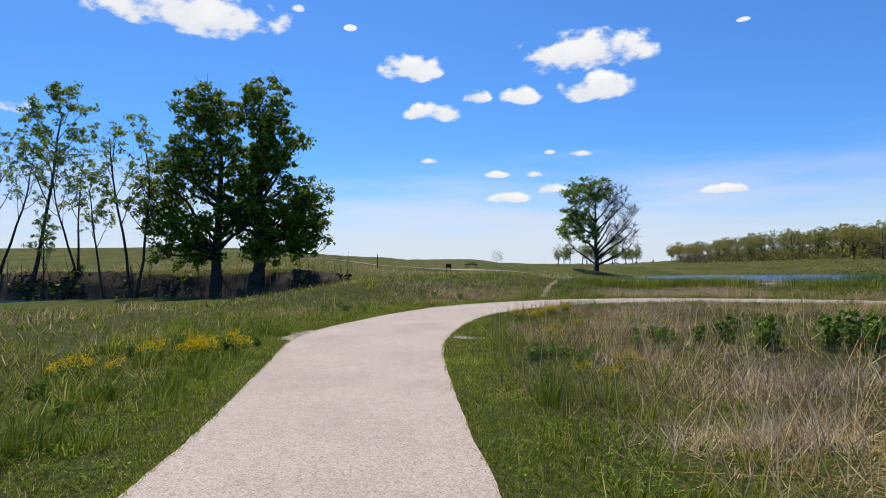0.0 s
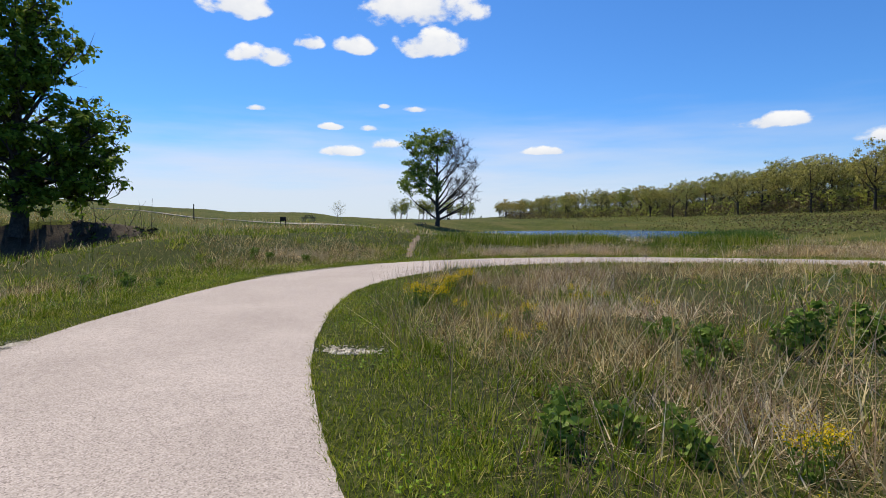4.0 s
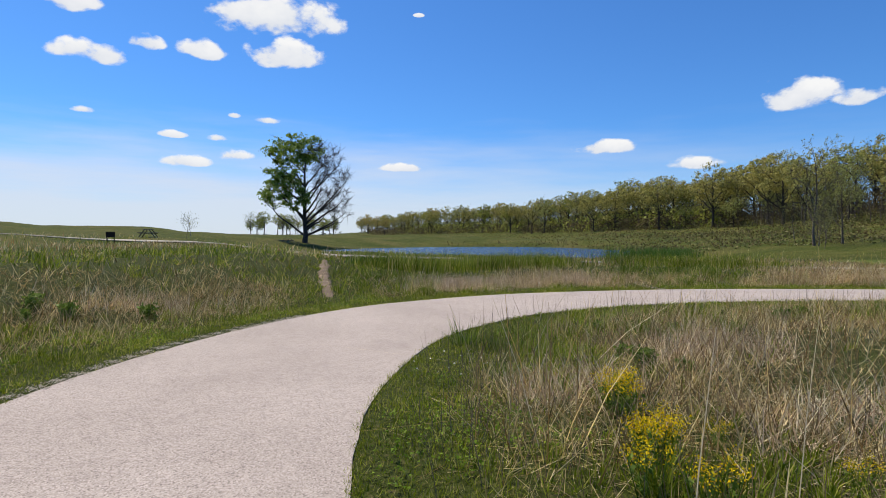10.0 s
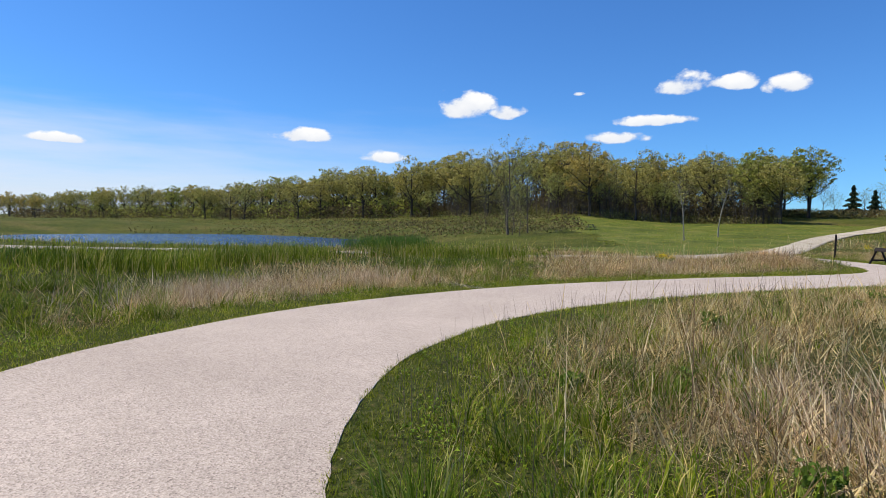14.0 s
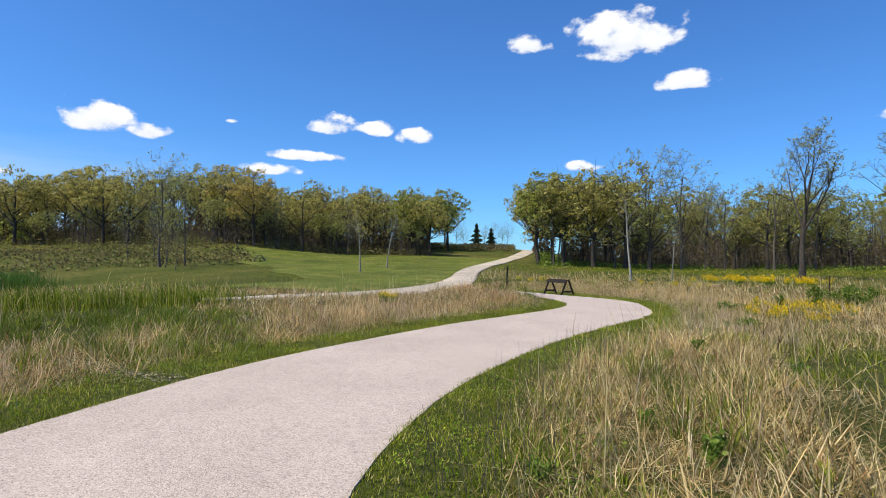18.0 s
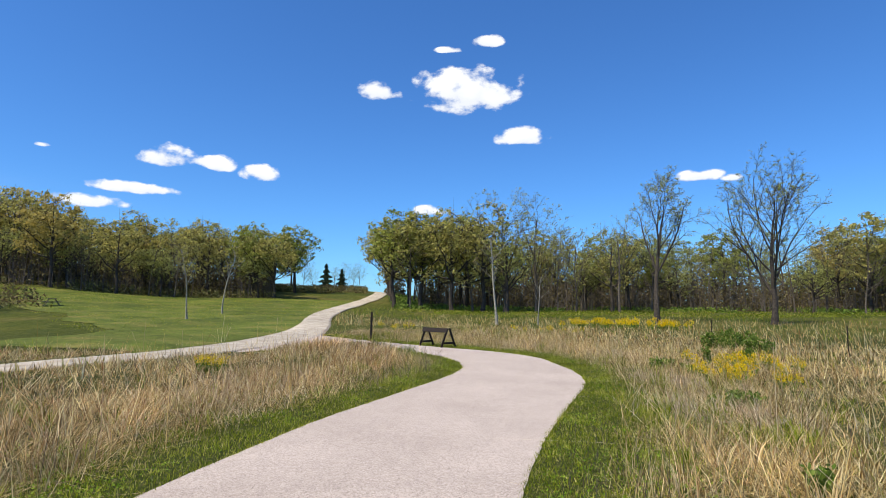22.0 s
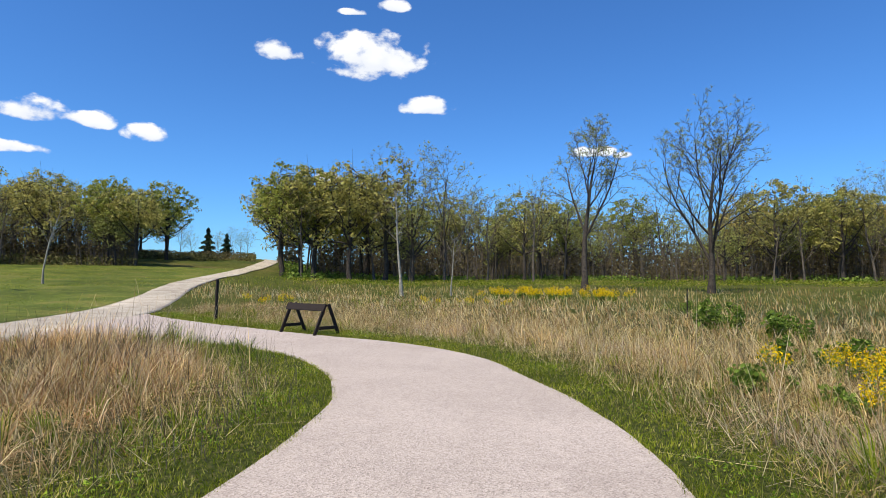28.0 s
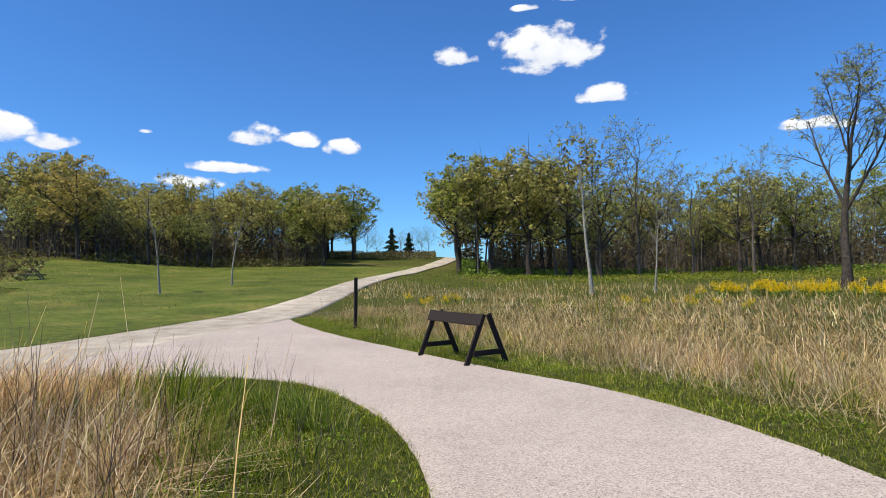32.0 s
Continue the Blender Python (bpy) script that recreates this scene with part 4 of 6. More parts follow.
# two bare trees in the meadow
bare = tree_model("bare_tree", 41, 19.5, 0.34, K_BARE, M_BARK, M_LEAF_BUD, 5200, 0.11, 0.2, per=5, label="tall nearly bare tree with opening buds")
stand(bare, 56.0, -12.0, 0, 0.79, first=True)
bare2 = tree_model("bare_tree", 47, 18.5, 0.32, K_VASE, M_BARK, M_LEAF_BUD, 6500, 0.11, 0.22, per=6, label="wide vase-shaped tree just coming into leaf")
stand(bare2, 49.8, -19.1, 60, 0.82, first=True)

# models for the woods
OAK_LOOKS = ((M_LEAF_OAK, 40, "spreading oak in yellow-green spring leaf"), (M_LEAF_GOLD, 40, "spreading oak in golden spring leaf"),
             (M_LEAF_OAK, 26, "open oak in thin yellow-green leaf"), (M_LEAF_MOSS, 40, "spreading tree in olive-green leaf"),
             (M_LEAF_BUD, 20, "grey-twigged oak with its first pale leaves"), (M_LEAF_OAK, 34, "round-headed oak in yellow-green spring leaf"))
oaks = []
for i, (m, per_, lab) in enumerate(OAK_LOOKS):
    lr_ = random.Random(90 + i)
    lobes = [(0, 0, 10.6, 4.6, 4.6, 4.4)] + [(3.0 * math.cos(a), 3.0 * math.sin(a), lr_.uniform(8.0, 11.0), lr_.uniform(2.4, 3.2), lr_.uniform(2.4, 3.2), lr_.uniform(2.0, 2.8)) for a in (0.4, 1.9 + i, 3.3, 4.9)]
    lobes += [(2.6 * math.cos(a), 2.6 * math.sin(a), lr_.uniform(4.6, 6.6), 2.2, 2.2, lr_.uniform(1.4, 2.2)) for a in (1.2 + i, 3.4 + 0.7 * i)]
    oaks.append(domed_tree("oak_tree", 50 + i, 15.5, 0.3, lobes, M_BARK, m, 130, per_ * 2 // 3, 0.85, 0.36, lab, 0.24, 12, True, shell=0.5))
greys = [tree_model("bare_tree", 60 + i, 15.0, 0.2, K_GREY, M_BARK_GREY, M_LEAF_BUD, 1300, 0.17, 0.3, thin=True, per=4, label="grey bare-branched tree at the wood's edge") for i in range(2)]
poles = [tree_model("young_tree", 70 + i, 11.0, 0.09, K_POLE, M_BARK_GREY, M_LEAF_BUD, 420, 0.14, 0.3, per=4, thin=True, label="thin young tree with opening buds") for i in range(2)]
pale = tree_model("young_tree", 80, 7.5, 0.1, K_POLE, M_BARK_PALE, M_LEAF_OAK, 160, 0.2, 0.3, label="slim pale-barked young tree on the mown lawn")
stand(pale, 65.8, 28.2, 0, 0.9, first=True)
stand(pale, 76.8, 25.7, 90, 0.95)
dead = tree_model("bare_tree", 82, 9.0, 0.14, K_POLE, M_BARK_PALE, M_LEAF_DULL, 120, 0.2, 0.3, label="pale-trunked bare tree in the dry grass")
stand(dead, 60.4, 2.1, 0, 1.0, first=True)
stand(dead, 58.5, -1.0, 140, 0.55)
stand(greys[0], 71.5, 50.2, 0, 0.86, first=True)
stand(greys[1], 75.5, 49.0, 0, 0.7, first=True)
used = {}


def wood(model, x, y, size):
    t = stand(model, x, y, forest.uniform(0, 360), size, forest.uniform(-3, 3), first=model not in used)
    used[model] = 1
    tagged(t, group="trees of the wooded hill")


forest = random.Random(7)
for g in greys:
    used[g] = 1
# hill wood: bands of trees behind one another, from the road round to the north
for band, (push, step, big_share) in enumerate(((-3, 4.6, 0.35), (5, 4.2, 0.7), (14, 4.6, 0.85), (25, 5.6, 0.95), (40, 8.0, 1.0))):
    th = -0.9 if band < 2 else -3.4
    while th < (70 if band < 4 else 60):
        k = 1 + 0.8 * float(smooth_step(18, 45, th)) + 1.6 * float(smooth_step(42, 62, th))
        r = (96 + push) * k + forest.uniform(-4, 4) * k
        x, y = 20 + r * math.cos(radians(th)), 20 + r * math.sin(radians(th))
        u = forest.random()
        if u < big_share:
            wood(oaks[forest.choice((0, 1, 5, 2, 2, 0, 4, 3, 5) if th > 6 else (0, 2, 3, 3, 5))], x, y, forest.uniform(0.74, 0.98) * (0.96 + 0.22 * float(smooth_step(16, 34, th)) - 0.3 * float(smooth_step(58, 70, th))))
        elif u < big_share + 0.28:
            wood(forest.choice(greys), x, y, forest.uniform(0.55, 0.8))
        else:
            wood(forest.choice(poles), x, y, forest.uniform(0.7, 1.1))
        th += math.degrees(step * forest.uniform(0.7, 1.35) / r) * (1 + 0.1 * (k > 1.6))
# flat wood south of the road
for band, (r0, step, share) in enumerate(((76, 3.6, 0.35), (84, 3.6, 0.4), (93, 3.9, 0.5), (104, 4.6, 0.7), (118, 6.5, 0.9))):
    th = -13.2
    while th > -98:
        r = r0 + 14 * float(smooth_step(-22, -45, th)) + forest.uniform(-4, 4)
        x, y = 20 + r * math.cos(radians(th)), 20 + r * math.sin(radians(th))
        u = forest.random()
        if th > -24:
            share2, pool = 0.7, (2, 0, 2, 3)
        elif th < -55:
            share2, pool = share + 0.25, (0, 1, 3, 3, 5)
        else:
            share2, pool = share * 0.6, (2, 0, 4, 3, 4)
        if u < share2:
            wood(oaks[forest.choice(pool)], x, y, forest.uniform(0.75, 1.0) if th < -24 else forest.uniform(0.92, 1.12))
        elif u < share2 + 0.3:
            wood(forest.choice(greys), x, y, forest.uniform(0.7, 1.1))
        else:
            wood(forest.choice(poles), x, y, forest.uniform(0.8, 1.3))
        th -= math.degrees(step * forest.uniform(0.7, 1.3) / r)
# tall grey trees standing before the flat wood
for gx_, gy_, gs in ((88.5, -12.4, 1.22), (86.4, -16.4, 1.2), (91.0, -8.5, 1.05), (80.5, -26.5, 0.95), (84.0, -21.5, 0.85), (93, 0.5, 0.9)):
    wood(greys[int(gx_) % 2], gx_, gy_, gs)
# young trees between them
for i in range(46):
    th, push = forest.uniform(0, 40), forest.uniform(-6, 12)
    k = 1 + 0.8 * float(smooth_step(18, 45, th))
    wood(oaks[4] if i % 3 else greys[i % 2], 20 + (96 + push) * k * math.cos(radians(th)), 20 + (96 + push) * k * math.sin(radians(th)), forest.uniform(0.42, 0.62))
for i in range(40):
    th, r = forest.uniform(-88, -24), forest.uniform(82, 112)
    wood(oaks[4] if i % 2 else greys[i % 2], 20 + r * math.cos(radians(th)), 20 + r * math.sin(radians(th)), forest.uniform(0.45, 0.7))
# thin trees closing the gap where the road goes over the rise
for gx_, gy_, gs in ((149, 7.5, 0.42), (150.5, 2.2, 0.38), (149.5, -2.0, 0.42), (155, -4.5, 0.5), (147, 10.0, 0.5), (160, -2.0, 0.5)):
    wood(greys[int(gx_) % 2], gx_, gy_, gs)
# grove behind the lone tree
for i in range(22):
    wood(oaks[forest.choice((3, 4, 3))] if i % 3 else greys[i % 2], 47 + i * 1.7 + forest.uniform(-2, 2), 235 + forest.uniform(-10, 10), forest.uniform(0.42, 0.66))


def fir_model(tall):
    rng = np.random.default_rng(3)
    top = new("fir_tree")
    tagged(top, "dark conical fir beside the hill road", "tree")
    w = Wood(5)
    w.tube([Vector((0, 0, -0.3)), Vector((0, 0, tall * 0.5)), Vector((0, 0, tall))], [0.22, 0.14, 0.02], 6)
    new("trunk", w.mesh("trunk", M_BARK)).parent = top
    n = 2600
    h = tall * (0.1 + 0.9 * rng.random(n) ** 1.3)
    rad = ((tall - h) * 0.34 + 0.12) * np.sqrt(rng.random(n)) * (0.75 + 0.45 * np.sin(h * 5 + 0.6)) * rng.uniform(0.7, 1.25, n)
    a = rng.random(n) * 6.28
    c = np.column_stack([rad * np.cos(a), rad * np.sin(a), h - rad * 0.25])
    new("crown", mesh_np("crown", *leaf_quads(rng, c, 0.5), None, M_NEEDLE)).parent = top
    return top


fir = fir_model(7.0)
stand(fir, 152.5, 4.1, 0, 0.9, first=True)
stand(fir, 151.8, 0.4, 80, 0.74)

# far tree line on the horizon
rng = np.random.default_rng(12)
n = 5200
a = np.radians(rng.uniform(-55, 40, n))
dist = rng.uniform(700, 1000, n)
fx, fy = dist * np.sin(a), dist * np.cos(a)
fh = 3.6 * (0.3 + value_noise(np.degrees(a) * 9, dist * 0, 4.0, 2)) * rng.random(n)
far = new("far_woods", mesh_np("far_woods", *leaf_quads(rng, np.column_stack([fx, fy, ground_z(fx, fy) + fh - 0.4]), 2.0), None, M_FAR))
tagged(far, "low hazy line of distant woods on the horizon", "woods", kind="stuff")


# ---- brush under the woods ----
def brush(name, ring, count, tall, size, material, label, seed):
    rng = np.random.default_rng(seed)
    pts = ring(rng, count)
    pts = pts[(ring_distance(pts[:, 0], pts[:, 1], pond_ring) > 1.5) & (line_distance(pts[:, 0], pts[:, 1], road_c[::6]) > 2.6)]
    count = len(pts)
    c = np.column_stack([pts, ground_z(pts[:, 0], pts[:, 1]) + rng.random(count) ** 1.4 * tall])
    ob = new(name, mesh_np(name, *leaf_tris(rng, c, size), material))
    return tagged(ob, label, "undergrowth", kind="stuff")


def arc(r_lo, r_hi, t_lo, t_hi, clump, scale_k=True):
    def f(rng, n):
        th = rng.uniform(t_lo, t_hi, n)
        k = 1 + 0.8 * smooth_step(18, 45, th) + 1.6 * smooth_step(42, 62, th) if scale_k else 1 + 0.17 * smooth_step(-22, -45, th)
        r = rng.uniform(r_lo, r_hi, n) * k
        x, y = 20 + r * np.cos(np.radians(th)), 20 + r * np.sin(np.radians(th))
        keep = value_noise(x, y, clump, 8) > 0.38
        return np.column_stack([x, y])[keep][:n]

    def g(rng, n):
        out = np.zeros((0, 2))
        while len(out) < n:
            out = np.vstack([out, f(rng, n)])
        return out[:n]
    return g


brush("undergrowth", arc(90, 135, -1, 62, 7), 26000, 1.2, 0.36, M_SCRUB, "olive shrubs and brush under the hill trees", 1)
brush("undergrowth", arc(92, 130, -1, 66, 5), 46000, 4.6, 0.34, M_LEAF_DULL, "brown leafless brush under the hill trees", 2)
brush("undergrowth", arc(58, 92, 20, 71, 3), 5000, 0.7, 0.34, M_SCRUB, "rough olive scrub on the slope above the pond", 71)
brush("undergrowth", arc(62, 96, 20, 71, 4), 3500, 0.9, 0.34, M_LEAF_DULL, "brown winter brush on the slope above the pond", 72)
brush("undergrowth", arc(60, 118, 22, 66, 3, False), 4500, 0.6, 0.34, M_SCRUB, "olive scrub behind the pond's far shore", 75)
brush("undergrowth", arc(64, 118, 20, 66, 4, False), 3000, 0.8, 0.34, M_LEAF_DULL, "brown winter brush behind the pond's far shore", 76)
brush("undergrowth", arc(92, 150, 34, 66, 9), 20000, 5.5, 0.9, M_LEAF_MOSS, "far yellow-green tops of the hill wood", 73)
brush("undergrowth", arc(90, 150, 34, 69, 6), 24000, 3.5, 0.8, M_LEAF_DULL, "far brown depth of the hill wood", 74)
brush("meadow_herbs", arc(56, 78, -88, -14, 3, False), 40000, 0.3, 0.11, M_GREEN, "low green herbs in the meadow before the wood", 12)
brush("undergrowth", arc(78, 118, -94, -16, 6, False), 46000, 4.2, 0.34, M_LEAF_DULL, "brown leafless brush in the flat wood", 3)
brush("undergrowth", arc(72, 112, -94, -13, 7, False), 34000, 0.7, 0.32, M_WEED, "low green plants along the edge of the wood", 4)
brush("undergrowth", arc(118, 150, -100, -13, 14, False), 40000, 8.0, 0.85, M_LEAF_DULL, "dense brown depth of the flat wood", 8)
brush("undergrowth", arc(114, 140, 8, 60, 14), 20000, 5.0, 0.7, M_LEAF_DULL, "dense brown depth of the hill wood", 9)


brush("undergrowth", arc(112, 142, -11, 3, 5), 7000, 1.1, 0.34, M_SCRUB, "olive bushes on the crest beside the hill road", 10)
brush("undergrowth", arc(112, 142, -11, 3, 4), 6000, 1.4, 0.3, M_LEAF_DULL, "brown bushes on the crest beside the hill road", 11)


def thicket(seed, t_lo, t_hi, r_lo, r_hi, count, label, scale_k):
    """Thin upright stems too many to count."""
    rng = np.random.default_rng(seed)
    p = arc(r_lo, r_hi, t_lo, t_hi, 9, scale_k)(rng, count)
    z = ground_z(p[:, 0], p[:, 1])
    h = rng.uniform(3, 8.5, count)
    w = rng.uniform(0.03, 0.075, count)
    lean = rng.normal(0, 0.07, (count, 2)) * h[:, None]
    a = rng.random(count) * 3.14
    dx, dy = np.cos(a) * w, np.sin(a) * w
    v = np.stack([np.column_stack([p[:, 0] - dx, p[:, 1] - dy, z - 0.1]), np.column_stack([p[:, 0] + dx, p[:, 1] + dy, z - 0.1]),
                  np.column_stack([p[:, 0] - dy, p[:, 1] + dx, z - 0.1]), np.column_stack([p[:, 0] + lean[:, 0], p[:, 1] + lean[:, 1], z + h])], 1).reshape(-1, 3)
    i = np.arange(count) * 4
    t = np.concatenate([np.column_stack([i, i + 1, i + 3]), np.column_stack([i + 1, i + 2, i + 3]), np.column_stack([i + 2, i, i + 3])])
    ob = new("thicket", mesh_np("thicket", v, None, t, M_BARK_GREY))
    return tagged(ob, label, "thicket", kind="stuff")


thicket(5, -94, -16, 78, 125, 6000, "grey thin saplings crowding the flat wood", False)
thicket(6, -1, 50, 92, 130, 4500, "grey thin saplings under the hill trees", True)


# ---- grass ----
class Field:
    """Distances kept on a grid, to be looked up quickly."""

    def __init__(self, box, step, f):
        self.x0, self.y0, self.step = box[0], box[2], step
        xs, ys = np.arange(box[0], box[1], step), np.arange(box[2], box[3], step)
        X, Y = np.meshgrid(xs, ys)
        self.v = f(X.ravel(), Y.ravel()).reshape(X.shape)

    def __call__(self, x, y):
        u, v = (np.asarray(x) - self.x0) / self.step, (np.asarray(y) - self.y0) / self.step
        i, j = np.clip(u.astype(int), 0, self.v.shape[1] - 2), np.clip(v.astype(int), 0, self.v.shape[0] - 2)
        u, v = np.clip(u - i, 0, 1), np.clip(v - j, 0, 1)
        g = self.v
        return (g[j, i] * (1 - u) + g[j, i + 1] * u) * (1 - v) + (g[j + 1, i] * (1 - u) + g[j + 1, i + 1] * u) * v


trail_near = Field((-14, 54, -6, 44), 0.15, lambda x, y: ring_distance(x, y, trail_ring))
trail_wide = Field((-50, 95, -35, 85), 0.8, lambda x, y: ring_distance(x, y, trail_ring[::3]))
road_near = Field((-50, 95, -35, 85), 0.4, lambda x, y: line_distance(x, y, road_c[::3]))
soft_near = Field((-14, 54, -6, 44), 0.15, lambda x, y: np.min([line_distance(x, y, s) for s in soft_lines], axis=0))

DRY_SPOTS = [(11.3, 31.2, 1.7), (14.2, 30.3, 1.8), (9.0, 30.6, 1.2), (25.2, 24.6, 3.0), (30.2, 22.3, 2.4), (32.0, 21.2, 1.6), (35.0, 22.6, 1.6), (3.4, 4.4, 1.5), (3.9, 19.8, 1.1), (6.0, 17.6, 1.6), (7.6, 20.4, 1.5),
             (1.6, 7.6, 0.8), (3.8, 9.6, 0.9), (1.2, 28.6, 0.8), (9.6, 22.1, 2.0), (12.8, 21.8, 2.0), (3.4, 31.0, 1.6), (-5.2, 20.5, 1.2), (-1.0, 31.0, 1.8), (6.8, 30.2, 0.8), (3.0, 13.0, 1.1)]
GREEN_SPOTS = [(2.4, 5.6, 1.1), (2.1, 9.9, 0.7), (5.2, 21.5, 0.9), (7.6, 32.6, 2.0), (10.5, 34.5, 2.0), (20.5, 31.5, 3.0), (31.9, 18.5, 0.8), (33.6, 18.9, 1.2), (35.3, 19.4, 1.4), (31.0, 20.0, 0.6), (19, 20.0, 1.0), (13.0, 29.3, 0.7), (9.5, 29.6, 0.6)]


def zone(x, y):
    """How dry the meadow is there (0 green to 1 straw), and how far it is from the trail."""
    d = trail_near(x, y)
    n = fbm(x, y, 3.2, 21)
    inner = (y < 27 - np.clip(x - 10, 0, 40) * 0.42)
    east = smooth_step(11, 22, x)
    dry = np.where(inner, 0.32 + 0.26 * smooth_step(18, 14, y) * smooth_step(1.2, 2.4, x) + 0.33 * east + (n - 0.5) * 1.3, 0.27 + 0.43 * east + (n - 0.5) * 1.4)
    west = (x < -1.5) & (y < 26)
    dry = np.where(west, 0.2 + (n - 0.5) * 0.9, dry)
    for cx, cy, r in DRY_SPOTS:
        dry = dry + 0.75 * np.exp(-((x - cx) ** 2 + (y - cy) ** 2) / (r * r))
    for cx, cy, r in GREEN_SPOTS:
        dry = dry - 0.7 * np.exp(-((x - cx) ** 2 + (y - cy) ** 2) / (r * r))
    return np.clip(dry, 0, 1), d


def blades(name, x, y, tall, wide, lean, material, label, seed, category="grass", wind=0.9, floor=0.2, thin=False, way=None):
    """Tapered bent blades standing on the ground, as one object."""
    rng = np.random.default_rng(seed)
    n = len(x)
    z = ground_z(x, y) - 0.02
    a = rng.random(n) * 6.283
    b = rng.normal(0.9, wind, n) if way is None else way
    dx, dy = np.cos(a) * wide, np.sin(a) * wide
    l = lean * rng.uniform(0.2, 1.8, n) * tall
    lx, ly = np.cos(b) * l, np.sin(b) * l
    up = np.sqrt(np.maximum(tall ** 2 - (l * 0.85) ** 2, (floor * tall) ** 2))
    v = np.stack([np.column_stack([x - dx, y - dy, z]), np.column_stack([x + dx, y + dy, z]),
                  np.column_stack([x - dx * 0.75 + lx * 0.32, y - dy * 0.75 + ly * 0.32, z + up * 0.6]), np.column_stack([x + dx * 0.75 + lx * 0.32, y + dy * 0.75 + ly * 0.32, z + up * 0.6]),
                  np.column_stack([x + lx, y + ly, z + up])], 1).reshape(-1, 3)
    if thin:
        v = v.reshape(n, 5, 3)[:, (0, 1, 4)].reshape(-1, 3)
        return tagged(new(name, mesh_np(name, v, None, np.arange(n * 3).reshape(-1, 3), material)), label, category, kind="stuff")
    i = np.arange(n) * 5
    ob = new(name, mesh_np(name, v, np.column_stack([i, i + 1, i + 3, i + 2]), np.column_stack([i + 2, i + 3, i + 4]), material))
    return tagged(ob, label, category, kind="stuff")


def scatter(seed, n, box, chance):
    """Random places in a box, kept by a chance from 0 to 1."""
    rng = np.random.default_rng(seed)
    x, y = rng.uniform(box[0], box[1], n), rng.uniform(box[2], box[3], n)
    p, d = chance(x, y)
    p = p * smooth_step(0.02, 0.3, soft_near(x, y)) * ~((x > 37) & (y > np.interp(x, road_c[60:, 0], road_c[60:, 1])))
    rd = road_near(x, y)
    p = p * smooth_step(0.0, 0.4, rd - np.interp(x, road_c[60:, 0], rw[60:]) * 1.0) * (d > 0.02)
    k = rng.random(n) < p
    return x[k], y[k], d[k]


NEAR = (-13, 52, -4, 42)


def low_by_road(x, y):
    """The sward is kept low along the gravel path by the pond."""
    return 1 - 0.72 * smooth_step(4.5, 2.2, road_near(x, y)) * smooth_step(30, 24, x) * smooth_step(5, 9, x)


def near_d(d, a, b):
    return np.exp(-np.maximum(d - a, 0) / b)


def beside(seed, n, reach, chance):
    """Random places along both sides of the trail, out to a reach, kept by a chance."""
    rng = np.random.default_rng(seed)
    k = rng.integers(40, NL - 4, n)
    f = rng.random(n)
    w = rng.random(n) * reach
    left = rng.random(n) < 0.5
    x, y = np.zeros(n), np.zeros(n)
    for edge, sign, sel in ((trail_l, 1.0, left), (trail_r, -1.0, ~left)):
        t = np.gradient(edge, axis=0)
        t /= np.linalg.norm(t, axis=1)[:, None]
        p = edge[k] + (edge[k + 1] - edge[k]) * f[:, None] + np.column_stack([-t[k, 1], t[k, 0]]) * (sign * w)[:, None]
        x[sel], y[sel] = p[sel, 0], p[sel, 1]
    p, d = chance(x, y)
    p = p * smooth_step(0.02, 0.3, soft_near(x, y)) * smooth_step(0.0, 0.4, road_near(x, y) - np.interp(x, road_c[60:, 0], rw[60:])) * (d > 0.015)
    keep = rng.random(n) < p
    return x[keep], y[keep], d[keep]


def verge_chance(x, y):
    dry, d = zone(x, y)
    edge = 0.65 + 0.5 * fbm(x, y, 2.0, 4) + 0.45 * smooth_step(11, 17, x)
    return (d > 0) * smooth_step(edge + 0.5, edge - 0.2, d) * 0.95, d


x, y, d = beside(1, 700000, 1.9, verge_chance)
rng = np.random.default_rng(1)
blades("verge_grass", x, y, rng.uniform(0.03, 0.11, len(x)) * (0.5 + 1.0 * fbm(x, y, 0.4, 91)), rng.uniform(0.003, 0.0085, len(x)), 0.85, M_VERGE, "short bright-green mown grass edging the footpath", 2, wind=3.0, thin=True)


def low_leaves(name, x, y, low, high, size, material, label, seed):
    """Small leaves held almost level just above the ground, as one object."""
    rng = np.random.default_rng(seed)
    n = len(x)
    face = rng.normal(0, 0.42, (n, 3)) + (0, 0, 1)
    face /= np.linalg.norm(face, axis=1)[:, None]
    c = np.column_stack([x, y, ground_z(x, y) + rng.uniform(low, high, n)])
    return tagged(new(name, mesh_np(name, *leaves_facing(rng, c, face, size, True), material)), label, "ground cover", kind="stuff")


def clover_chance(x, y):
    d = trail_near(x, y)
    return smooth_step(0.47, 0.6, fbm(x, y, 0.55, 131)) * smooth_step(0.05, 0.3, d) * smooth_step(3.0, 1.2, d), d


x, y, d = beside(71, 150000, 2.6, clover_chance)
low_leaves("clover", x, y, 0.03, 0.1, 0.027, M_CLOVER, "patches of small green clover in the mown verge", 72)
rng = np.random.default_rng(73)
x, y = rng.normal(3.9, 0.35, 46), rng.normal(21.5, 0.3, 46)
k = trail_near(x, y) > 0.2
low_leaves("clover_blossom", x[k], y[k], 0.1, 0.16, 0.024, M_BLOSSOM, "small white clover blossoms in the verge", 74)


